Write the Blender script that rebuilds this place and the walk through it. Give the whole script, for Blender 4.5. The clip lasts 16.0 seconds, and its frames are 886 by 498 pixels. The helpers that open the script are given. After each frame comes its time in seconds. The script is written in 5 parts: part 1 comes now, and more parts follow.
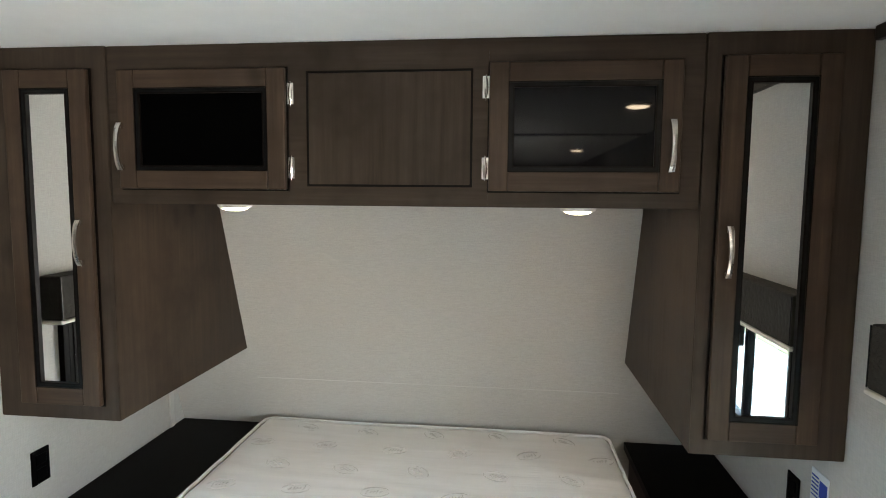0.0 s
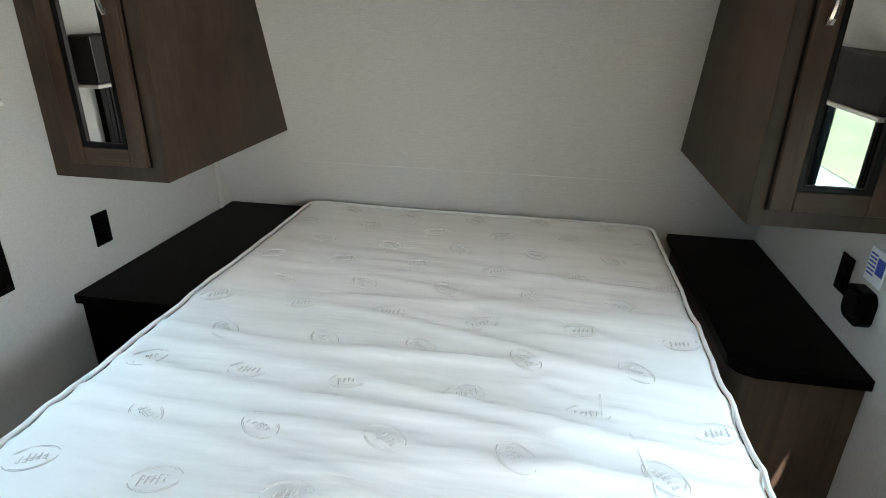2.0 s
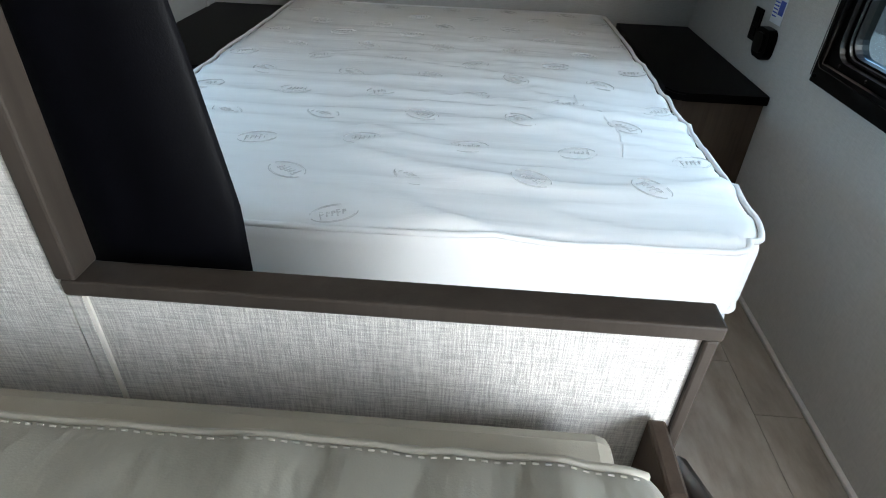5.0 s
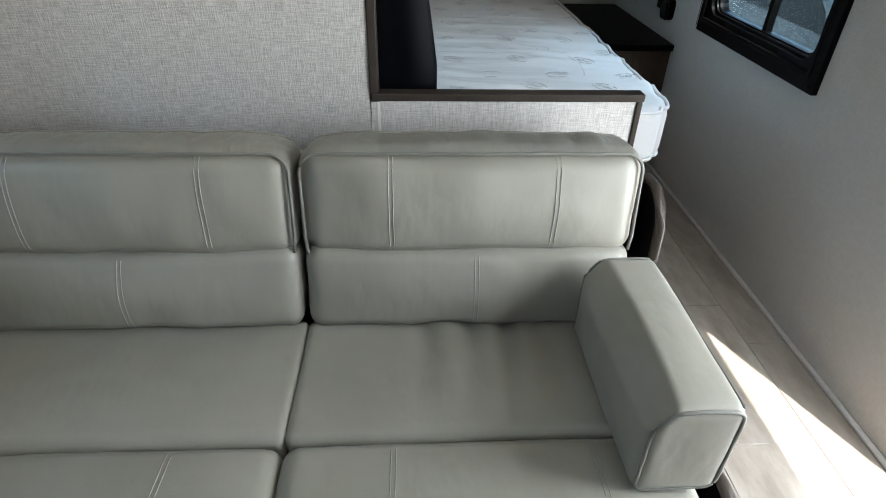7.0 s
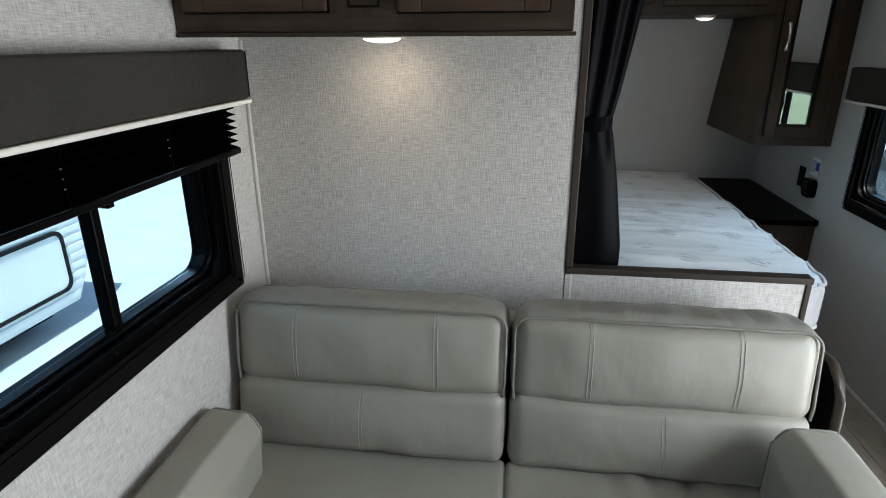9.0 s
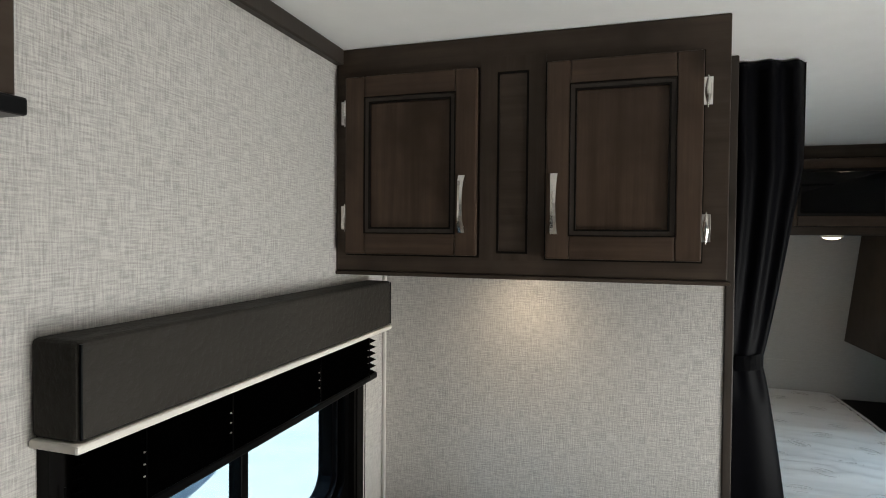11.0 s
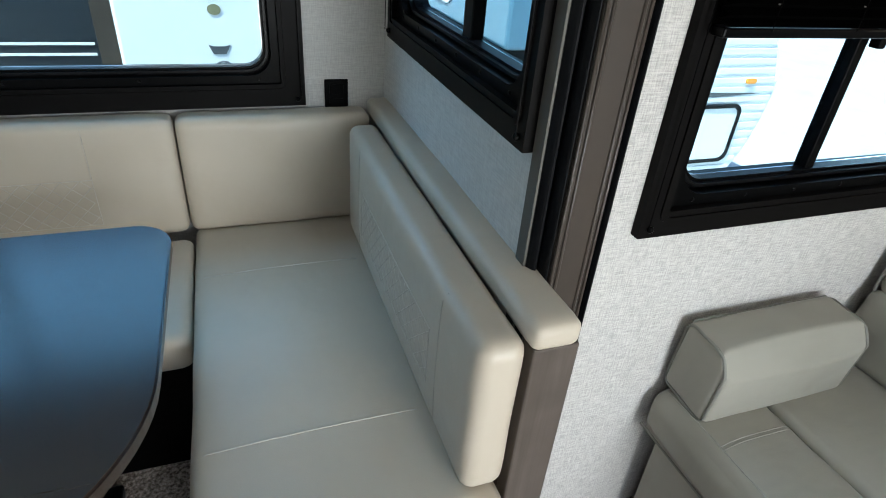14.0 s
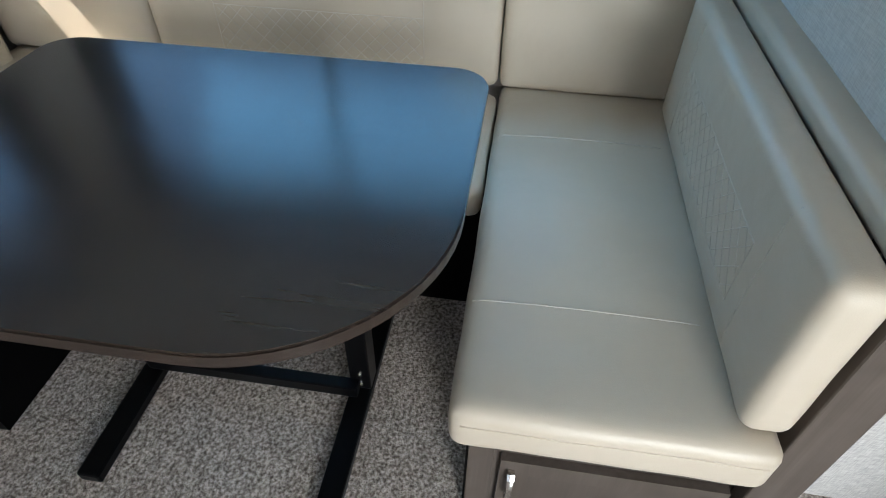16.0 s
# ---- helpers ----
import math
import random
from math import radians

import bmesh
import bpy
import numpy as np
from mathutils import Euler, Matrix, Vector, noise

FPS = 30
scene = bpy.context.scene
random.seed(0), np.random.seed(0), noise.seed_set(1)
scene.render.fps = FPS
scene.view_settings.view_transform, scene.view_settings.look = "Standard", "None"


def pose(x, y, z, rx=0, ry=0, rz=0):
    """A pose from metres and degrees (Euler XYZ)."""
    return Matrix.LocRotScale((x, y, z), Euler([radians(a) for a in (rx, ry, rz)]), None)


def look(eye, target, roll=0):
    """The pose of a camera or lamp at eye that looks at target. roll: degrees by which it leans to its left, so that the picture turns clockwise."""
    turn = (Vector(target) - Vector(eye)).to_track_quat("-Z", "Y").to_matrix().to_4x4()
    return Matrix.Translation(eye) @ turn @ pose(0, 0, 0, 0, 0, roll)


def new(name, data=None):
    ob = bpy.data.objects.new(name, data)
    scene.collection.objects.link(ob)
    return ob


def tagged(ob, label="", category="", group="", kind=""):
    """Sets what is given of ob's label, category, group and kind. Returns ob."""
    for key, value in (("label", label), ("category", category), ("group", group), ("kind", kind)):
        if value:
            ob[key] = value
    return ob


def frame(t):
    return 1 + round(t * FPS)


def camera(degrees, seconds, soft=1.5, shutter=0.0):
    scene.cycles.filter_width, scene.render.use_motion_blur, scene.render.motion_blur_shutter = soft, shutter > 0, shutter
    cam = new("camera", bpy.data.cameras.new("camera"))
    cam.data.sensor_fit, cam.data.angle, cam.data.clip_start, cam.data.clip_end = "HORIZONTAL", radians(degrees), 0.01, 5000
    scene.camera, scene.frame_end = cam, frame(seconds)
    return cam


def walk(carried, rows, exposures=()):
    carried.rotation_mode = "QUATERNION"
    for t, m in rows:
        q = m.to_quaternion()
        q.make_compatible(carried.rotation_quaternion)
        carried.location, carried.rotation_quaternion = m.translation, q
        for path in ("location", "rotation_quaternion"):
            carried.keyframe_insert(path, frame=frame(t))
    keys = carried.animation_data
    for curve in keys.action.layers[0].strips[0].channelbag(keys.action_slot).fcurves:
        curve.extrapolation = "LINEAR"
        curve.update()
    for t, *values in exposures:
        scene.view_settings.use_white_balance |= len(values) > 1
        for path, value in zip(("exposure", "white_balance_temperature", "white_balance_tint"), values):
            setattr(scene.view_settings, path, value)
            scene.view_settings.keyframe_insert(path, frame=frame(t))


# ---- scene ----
from mathutils.bvhtree import BVHTree

# The walk: seconds, eye, point looked at, lean.
PATH = [
    (0, (1.484, 0.110, 1.683), (1.261, 2.089, 1.499), 0.49),
    (0.5, (1.466, 0.143, 1.647), (1.250, 2.107, 1.337), 0.98),
    (1, (1.449, 0.151, 1.595), (1.173, 2.067, 1.090), 1.05),
    (1.5, (1.446, 0.152, 1.546), (1.123, 2.013, 0.887), 0.67),
    (2, (1.454, 0.150, 1.511), (1.133, 1.965, 0.733), 0.89),
    (2.5, (1.455, 0.134, 1.471), (1.095, 1.879, 0.563), 1.76),
    (3, (1.488, 0.101, 1.437), (1.069, 1.777, 0.430), 1.34),
    (5.5, (1.228, -0.616, 1.277), (1.262, 1.021, 0.127), 2.45),
    (6, (1.128, -0.820, 1.304), (1.237, 0.801, 0.138), 2.05),
    (6.5, (1.059, -1.112, 1.361), (1.210, 0.517, 0.211), 1.97),
    (7, (1.008, -1.341, 1.381), (1.118, 0.312, 0.259), 1.58),
    (7.5, (0.956, -1.481, 1.392), (0.960, 0.170, 0.263), 0.66),
    (8, (0.883, -1.538, 1.381), (0.805, 0.098, 0.232), 0.01),
    (8.5, (0.816, -1.561, 1.437), (0.658, 0.170, 0.446), -0.57),
    (9, (0.774, -1.567, 1.531), (0.517, 0.296, 0.852), -0.19),
    (11.5, (0.653, -1.546, 1.641), (-0.202, 0.262, 1.650), 0.12),
    (12, (0.695, -1.486, 1.612), (-0.639, -0.001, 1.487), 2.41),
    (12.5, (0.741, -1.519, 1.544), (-0.852, -0.413, 1.055), 2.91),
    (13, (0.728, -1.600, 1.480), (-0.904, -0.698, 0.757), 4.27),
    (13.5, (0.741, -1.665, 1.451), (-0.858, -0.862, 0.559), 4.27),
    (14, (0.751, -1.727, 1.410), (-0.834, -1.094, 0.367), 4.85),
    (14.5, (0.728, -1.767, 1.376), (-0.820, -1.384, 0.168), 4.79),
    (15, (0.708, -1.777, 1.351), (-0.781, -1.574, 0.032), 4.61),
    (15.5, (0.699, -1.790, 1.330), (-0.739, -1.782, -0.061), 2.50),
    (16, (0.701, -1.823, 1.335), (-0.734, -2.021, -0.045), 1.13),
]
EXPOSURES = [(0.0, 3.0, 7200, 12), (1.5, 2.88, 7000, 10), (2.3, 2.50, 6900, 10), (3.2, 2.10, 6700, 10), (5.3, 2.15, 6400, 10), (6.3, 1.70, 6350, 10), (7.0, 1.70, 6400, 10), (9.0, 1.45, 6350, 10),
             (11.3, 1.45, 6900, 11), (12.1, 1.68, 6600, 10), (12.6, 1.95, 6500, 9), (13.1, 2.15, 6550, 9), (14.2, 1.95, 6450, 9), (16.0, 2.15, 6450, 10)]
cam = camera(75.5, 16.0, 1.0)
walk(cam, [(t, look(eye, target, lean)) for t, eye, target, lean in PATH], EXPOSURES)

# ---- world and sun ----
SUN_WAY = Vector((-0.26, 0.61, -1.24)).normalized()
world = bpy.data.worlds.new("sky")
scene.world = world
world.use_nodes = True
wn = world.node_tree.nodes
sky = wn.new("ShaderNodeTexSky")
sky.sky_type = "NISHITA"
sky.sun_disc = False
sky.sun_elevation = math.asin(-SUN_WAY.z)
sky.sun_rotation = math.atan2(-SUN_WAY.x, -SUN_WAY.y)
world.node_tree.links.new(sky.outputs[0], wn["Background"].inputs[0])
wn["Background"].inputs[1].default_value = 0.15
sun = new("sun", bpy.data.lights.new("sun", "SUN"))
sun.data.energy = 5.0
sun.data.angle = radians(0.5)
sun.data.color = (1.0, 0.95, 0.87)
sun.matrix_world = look((0, 0, 8), Vector((0, 0, 8)) + SUN_WAY)


def window_light(name, place, target, w, h, watts, colour=(0.86, 0.94, 1.0)):
    """Sky light in an opening of the walls."""
    lamp = new(name, bpy.data.lights.new(name, "AREA"))
    lamp.data.shape, lamp.data.size, lamp.data.size_y = "RECTANGLE", w, h
    lamp.data.energy, lamp.data.color = watts, colour
    lamp.matrix_world = look(place, target)
    return lamp


SKYBLUE = (0.62, 0.82, 1.0)
window_light("sky_light_sofa_window", (-0.55, -0.61, 1.6), (0.8, -0.61, 0.7), 0.9, 0.5, 1.2, SKYBLUE)
window_light("sky_light_slide_window", (-1.55, -2.41, 1.80), (0.0, -2.41, 0.7), 1.9, 0.7, 4.2, (0.28, 0.65, 1.0))
window_light("sky_light_slide_end_window", (-0.42, -0.72, 2.25), (-0.42, -1.9, 0.8), 0.7, 0.5, 1.8, SKYBLUE)
window_light("sky_light_bed_window_east", (2.95, 0.85, 1.48), (1.3, 0.85, 0.65), 0.95, 0.5, 4.0, SKYBLUE)
window_light("sky_light_bed_window_west", (-0.60, 0.90, 1.48), (1.0, 0.90, 0.65), 0.95, 0.5, 3.7, SKYBLUE)
window_light("sky_light_door", (2.43, -0.92, 0.87), (0.75, -1.05, 0.12), 0.7, 1.3, 18.5, (0.91, 0.965, 1.0))
# Added fill lamp in an assumed opening that is never in view.
window_light("fill_light_unseen_opening", (2.42, -2.9, 1.3), (0.0, -2.9, 0.0), 1.0, 0.55, 1.5)


# ---- materials ----
def material(name, rough=0.5, metal=0.0, spec=0.5, coat=0.0):
    m = bpy.data.materials.new(name)
    m.use_nodes = True
    b = m.node_tree.nodes["Principled BSDF"]
    b.inputs["Roughness"].default_value = rough
    b.inputs["Metallic"].default_value = metal
    b.inputs["Specular IOR Level"].default_value = spec
    b.inputs["Coat Weight"].default_value = coat
    return m


def node(m, kind, **values):
    n = m.node_tree.nodes.new("ShaderNode" + kind)
    for key, v in values.items():
        n.inputs[key.replace("_", " ")].default_value = v
    return n


def link(m, a, b):
    m.node_tree.links.new(a, b)


def coords(m, scale=(1, 1, 1), turn=(0, 0, 0)):
    tc = m.node_tree.nodes.new("ShaderNodeTexCoord")
    mp = m.node_tree.nodes.new("ShaderNodeMapping")
    mp.inputs["Scale"].default_value = scale
    mp.inputs["Rotation"].default_value = turn
    link(m, tc.outputs["Object"], mp.inputs["Vector"])
    return mp.outputs["Vector"]


def noise_tex(m, vec, scale, detail=4, rough=0.55):
    n = node(m, "TexNoise", Scale=scale, Detail=detail, Roughness=rough)
    link(m, vec, n.inputs["Vector"])
    return n.outputs["Fac"]


def ramp(m, fac, stops):
    r = m.node_tree.nodes.new("ShaderNodeValToRGB")
    e = r.color_ramp.elements
    while len(e) < len(stops):
        e.new(0.5)
    for el, (p, c) in zip(e, stops):
        el.position, el.color = p, (*c, 1)
    link(m, fac, r.inputs["Fac"])
    return r.outputs["Color"]


def mix(m, a, b, fac, mode="MIX"):
    n = m.node_tree.nodes.new("ShaderNodeMix")
    n.data_type, n.blend_type = "RGBA", mode
    for s, v in ((n.inputs[0], fac), (n.inputs[6], a), (n.inputs[7], b)):
        if hasattr(v, "is_linked"):
            link(m, v, s)
        elif isinstance(v, (int, float)):
            s.default_value = v
        else:
            s.default_value = (*v, 1)
    return n.outputs[2]


def bump(m, height, strength, distance):
    n = node(m, "Bump", Strength=strength, Distance=distance)
    link(m, height, n.inputs["Height"])
    link(m, n.outputs[0], m.node_tree.nodes["Principled BSDF"].inputs["Normal"])


def soft_wrinkles(m, scale, strength, distance):
    """Broad slack folds under the fine relief already set."""
    fine = m.node_tree.nodes["Principled BSDF"].inputs["Normal"].links[0].from_node
    n = node(m, "Bump", Strength=strength, Distance=distance)
    a = noise_tex(m, coords(m, scale), 1.0, 3, 0.5)
    link(m, ramp(m, a, [(0.3, (0, 0, 0)), (0.5, (0.75, 0.75, 0.75)), (0.62, (1, 1, 1))]), n.inputs["Height"])
    link(m, n.outputs[0], fine.inputs["Normal"])


def colour(m, c):
    s = m.node_tree.nodes["Principled BSDF"].inputs["Base Color"]
    if hasattr(c, "is_linked"):
        link(m, c, s)
    else:
        s.default_value = (*c, 1)


def add(m, a, b, op="ADD"):
    n = m.node_tree.nodes.new("ShaderNodeMath")
    n.operation = op
    for s, v in ((n.inputs[0], a), (n.inputs[1], b)):
        if hasattr(v, "is_linked"):
            link(m, v, s)
        else:
            s.default_value = v
    return n.outputs[0]


def linen(name, light, dark, strength=0.35, low=0.40, high=0.60):
    """Woven wall covering: slubs along and up the wall over a fine thread."""
    m = material(name, 0.75, spec=0.25)
    h1 = noise_tex(m, coords(m, (30, 30, 380)), 1.0, 4, 0.65)
    v1 = noise_tex(m, coords(m, (380, 380, 30)), 1.0, 4, 0.65)
    fine = noise_tex(m, coords(m), 520, 2)
    big = noise_tex(m, coords(m), 4, 3)
    threads = add(m, add(m, add(m, h1, v1), 0.46, "MULTIPLY"), add(m, fine, 0.08, "MULTIPLY"))
    mid = tuple(0.5 * a + 0.5 * b for a, b in zip(dark, light))
    c = ramp(m, threads, [(low, dark), ((low + high) / 2, mid), (high, light)])
    c = mix(m, c, tuple(0.85 * a for a in light), add(m, big, 0.5, "MULTIPLY"))
    colour(m, c)
    bump(m, threads, strength, 0.006)
    return m


def wood(name, c0, c1, c2, along="z", rough=0.42, scale=1.0):
    m = material(name, rough, spec=0.16)
    s = {"z": (48, 48, 2.0), "x": (2.0, 48, 48), "y": (48, 2.0, 48)}[along]
    vec = coords(m, tuple(a * scale for a in s))
    g = noise_tex(m, vec, 1.0, 8, 0.62)
    fine = noise_tex(m, coords(m, tuple(a * scale * 5 for a in s)), 1.0, 3)
    blot = noise_tex(m, coords(m, (3, 3, 3)), 2.2, 3)
    knots = node(m, "TexVoronoi", Scale=3.4)
    link(m, coords(m, (1.5, 1.5, 0.8)), knots.inputs["Vector"])
    kn = ramp(m, knots.outputs["Distance"], [(0.03, (0, 0, 0)), (0.16, (1, 1, 1))])
    c = ramp(m, add(m, add(m, g, 0.7, "MULTIPLY"), add(m, blot, 0.3, "MULTIPLY")), [(0.25, c0), (0.5, c1), (0.75, c2)])
    c = mix(m, c, c0, ramp(m, blot, [(0.42, (0, 0, 0)), (0.72, (0.85, 0.85, 0.85))]))
    c = mix(m, c, kn, 0.6, "MULTIPLY")
    colour(m, c)
    r = m.node_tree.nodes.new("ShaderNodeMapRange")
    r.inputs["To Min"].default_value, r.inputs["To Max"].default_value = rough - 0.08, rough + 0.14
    link(m, g, r.inputs["Value"])
    link(m, r.outputs[0], m.node_tree.nodes["Principled BSDF"].inputs["Roughness"])
    bump(m, add(m, g, add(m, fine, 0.5, "MULTIPLY")), 0.12, 0.002)
    return m


def leather(name, c0, c1, rough=0.42, spec=0.38):
    m = material(name, rough, spec=spec)
    big = noise_tex(m, coords(m), 3.0, 4)
    v = node(m, "TexVoronoi", Scale=420)
    link(m, coords(m), v.inputs["Vector"])
    pores = noise_tex(m, coords(m), 900, 2)
    colour(m, mix(m, ramp(m, big, [(0.35, c0), (0.65, c1)]), c0, add(m, pores, 0.15, "MULTIPLY")))
    r = m.node_tree.nodes.new("ShaderNodeMapRange")
    r.inputs["To Min"].default_value, r.inputs["To Max"].default_value = rough - 0.07, rough + 0.1
    link(m, big, r.inputs["Value"])
    link(m, r.outputs[0], m.node_tree.nodes["Principled BSDF"].inputs["Roughness"])
    bump(m, add(m, v.outputs["Distance"], pores), 0.12, 0.0012)
    return m


def plain(name, c, rough=0.5, metal=0.0, spec=0.5, vary=0.12, scale=40, relief=0.05, coat=0.0):
    m = material(name, rough, metal, spec, coat)
    n = noise_tex(m, coords(m), scale, 4)
    big = noise_tex(m, coords(m), scale * 0.07, 3)
    k = add(m, n, big, "MULTIPLY")
    colour(m, ramp(m, k, [(0.1, tuple(a * (1 - vary) for a in c)), (0.45, tuple(min(1, a * (1 + vary)) for a in c))]))
    if relief:
        bump(m, n, relief, 0.001)
    return m


LINEN = linen("linen_wall", (0.62, 0.595, 0.56), (0.31, 0.296, 0.281), 0.5, 0.41, 0.585)
LINEN_BED = linen("linen_wall_smooth", (0.58, 0.555, 0.52), (0.46, 0.44, 0.41), 0.25)
LINEN_SLIDE = linen("linen_wall_slide", (0.56, 0.54, 0.51), (0.40, 0.385, 0.362), 0.35)
CEILING = plain("ceiling_white", (0.86, 0.86, 0.84), 0.75, vary=0.03, scale=14, relief=0.06)
WOOD = wood("cabinet_wood", (0.024, 0.0165, 0.0122), (0.052, 0.037, 0.0275), (0.074, 0.055, 0.042))
WOOD_X = wood("cabinet_wood_level", (0.024, 0.0165, 0.0122), (0.052, 0.037, 0.0275), (0.074, 0.055, 0.042), "x")
WOOD_Y = wood("cabinet_wood_side", (0.024, 0.0165, 0.0122), (0.052, 0.037, 0.0275), (0.074, 0.055, 0.042), "y")
DOOR_WOOD = wood("door_wood", (0.027, 0.0168, 0.0115), (0.062, 0.0405, 0.0285), (0.098, 0.064, 0.045), rough=0.34)
DOOR_WOOD_X = wood("door_wood_level", (0.027, 0.0168, 0.0115), (0.062, 0.0405, 0.0285), (0.098, 0.064, 0.045), "x", 0.34)
TRIM = wood("trim_wood", (0.028, 0.0225, 0.0185), (0.041, 0.033, 0.0275), (0.057, 0.047, 0.040), rough=0.38)
GREYWOOD = wood("grey_wood", (0.055, 0.043, 0.035), (0.085, 0.068, 0.057), (0.12, 0.10, 0.085), rough=0.45)
FASCIA = plain("slide_fascia_brown", (0.046, 0.036, 0.029), 0.33, spec=0.3, vary=0.08)
SEAL = plain("black_seal", (0.003, 0.0033, 0.004), 0.3, spec=0.18, vary=0.2)
FRAME = plain("window_bronze", (0.0035, 0.003, 0.0028), 0.45, spec=0.06, vary=0.12)
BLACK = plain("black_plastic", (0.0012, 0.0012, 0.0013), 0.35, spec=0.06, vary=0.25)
BLIND = plain("black_blind", (0.0008, 0.0008, 0.0008), 0.9, vary=0.3, spec=0.015)
COUNTER = plain("dark_laminate", (0.0012, 0.001, 0.001), 0.34, spec=0.035, vary=0.5, scale=220, relief=0.02)
TABLE = material("table_walnut", 0.22, spec=0.6)
tg = noise_tex(TABLE, coords(TABLE, (75, 3.5, 75)), 1.0, 4, 0.5)
colour(TABLE, ramp(TABLE, tg, [(0.25, (0.017, 0.0108, 0.0082)), (0.5, (0.024, 0.0155, 0.0118)), (0.75, (0.031, 0.0205, 0.0158))]))
bump(TABLE, noise_tex(TABLE, coords(TABLE), 500, 2), 0.03, 0.0004)
SOFA = leather("sofa_leather", (0.242, 0.229, 0.193), (0.282, 0.267, 0.228), 0.40)
soft_wrinkles(SOFA, (11, 6, 6), 0.16, 0.012)
SOFA_TOP = leather("sofa_leather_gathered", (0.215, 0.208, 0.18), (0.25, 0.243, 0.212), 0.42)
soft_wrinkles(SOFA_TOP, (17, 7, 6), 0.32, 0.015)
BENCH = leather("bench_vinyl", (0.41, 0.352, 0.276), (0.45, 0.39, 0.31), 0.36)
soft_wrinkles(BENCH, (7, 7, 9), 0.16, 0.010)
# Piping darker than the leather: the shade of the creases is in its colour.
CREASE_CORD = leather("sofa_cord_crease_shade", (0.15, 0.145, 0.126), (0.19, 0.185, 0.162), 0.45)
STITCH = plain("stitching", (0.31, 0.30, 0.262), 0.7, vary=0.2, scale=300)
STITCH_B = plain("stitching_bench", (0.47, 0.425, 0.36), 0.6, vary=0.2, scale=300)
MATTRESS = material("mattress_white", 0.85, spec=0.2)
mw = noise_tex(MATTRESS, coords(MATTRESS, (2.5, 9, 2.2), (0, 0, 0.10)), 1.0, 2)
mk = noise_tex(MATTRESS, coords(MATTRESS), 320, 2)
colour(MATTRESS, ramp(MATTRESS, noise_tex(MATTRESS, coords(MATTRESS), 2.5, 4), [(0.3, (0.78, 0.78, 0.77)), (0.7, (0.84, 0.84, 0.84))]))
bump(MATTRESS, add(MATTRESS, mw, add(MATTRESS, mk, 0.06, "MULTIPLY")), 0.30, 0.012)
soft_wrinkles(MATTRESS, (2.0, 15, 2.0), 0.22, 0.007)
PRINT = plain("mattress_print", (0.60, 0.59, 0.58), 0.85, vary=0.15, scale=300)
VALANCE = leather("valance_vinyl", (0.026, 0.0232, 0.02), (0.037, 0.0335, 0.0295), 0.6, 0.1)
soft_wrinkles(VALANCE, (70, 70, 70), 0.35, 0.004)
PIPING = plain("white_piping", (0.72, 0.68, 0.62), 0.5, vary=0.05)
CURTAIN = plain("black_curtain", (0.0016, 0.0016, 0.0026), 0.5, vary=0.3, scale=500, relief=0.2, spec=0.06)
# Dark glaze that also carries the shadow lines of doors and grooves.
GLAZE_SHADE = plain("dark_glaze_shade", (0.006, 0.0042, 0.0033), 0.5, spec=0.1, vary=0.2)
# Matt black standing in for door glass that reflects only darkness.
DARK_REFLECTION = plain("matt_dark_reflection", (0.0008, 0.0008, 0.0008), 0.7, spec=0.01, vary=0.2)
CHROME = plain("brushed_nickel", (0.72, 0.69, 0.65), 0.22, 1.0, vary=0.05)
STEEL = plain("black_steel", (0.002, 0.002, 0.0023), 0.32, vary=0.2, spec=0.16)
BEAD = plain("corner_bead", (0.55, 0.53, 0.50), 0.5, vary=0.05)
CARD = plain("white_card", (0.75, 0.77, 0.8), 0.5, vary=0.03)
BLUE = plain("blue_print", (0.03, 0.07, 0.42), 0.5, vary=0.1)

MIRROR = material("mirror", 0.02, 1.0)
colour(MIRROR, (0.86, 0.87, 0.87))
DARKGLASS = material("black_glass", 0.03, 0.0, 0.2)
colour(DARKGLASS, (0.004, 0.004, 0.005))
GLASS = material("tinted_glass", 0.0)
gb = GLASS.node_tree.nodes["Principled BSDF"]
gb.inputs["Transmission Weight"].default_value = 1.0
gb.inputs["IOR"].default_value = 1.05
colour(GLASS, (0.375, 0.53, 0.585))

CARPET = material("carpet", 0.95, spec=0.1)
cv = node(CARPET, "TexVoronoi", Scale=230)
link(CARPET, coords(CARPET), cv.inputs["Vector"])
cn = noise_tex(CARPET, coords(CARPET), 120, 4, 0.65)
cb = noise_tex(CARPET, coords(CARPET), 9, 3)
cc = ramp(CARPET, cn, [(0.36, (0.11, 0.080, 0.064)), (0.5, (0.44, 0.37, 0.315)), (0.64, (0.84, 0.74, 0.66))])
colour(CARPET, mix(CARPET, cc, (0.26, 0.225, 0.20), add(CARPET, cb, 0.4, "MULTIPLY")))
bump(CARPET, add(CARPET, cv.outputs["Distance"], cn), 1.0, 0.008)

VINYL = material("vinyl_plank", 0.38, spec=0.4)
oi = VINYL.node_tree.nodes.new("ShaderNodeObjectInfo")
vn = noise_tex(VINYL, coords(VINYL, (7, 2.2, 7)), 1.6, 7, 0.6)
vf = noise_tex(VINYL, coords(VINYL), 60, 4)
vc = ramp(VINYL, vn, [(0.3, (0.19, 0.16, 0.135)), (0.5, (0.30, 0.26, 0.22)), (0.7, (0.40, 0.355, 0.31))])
vc = mix(VINYL, vc, (0.20, 0.17, 0.145), add(VINYL, oi.outputs["Random"], 0.35, "MULTIPLY"))
colour(VINYL, vc)
bump(VINYL, add(VINYL, vn, add(VINYL, vf, 0.3, "MULTIPLY")), 0.15, 0.003)


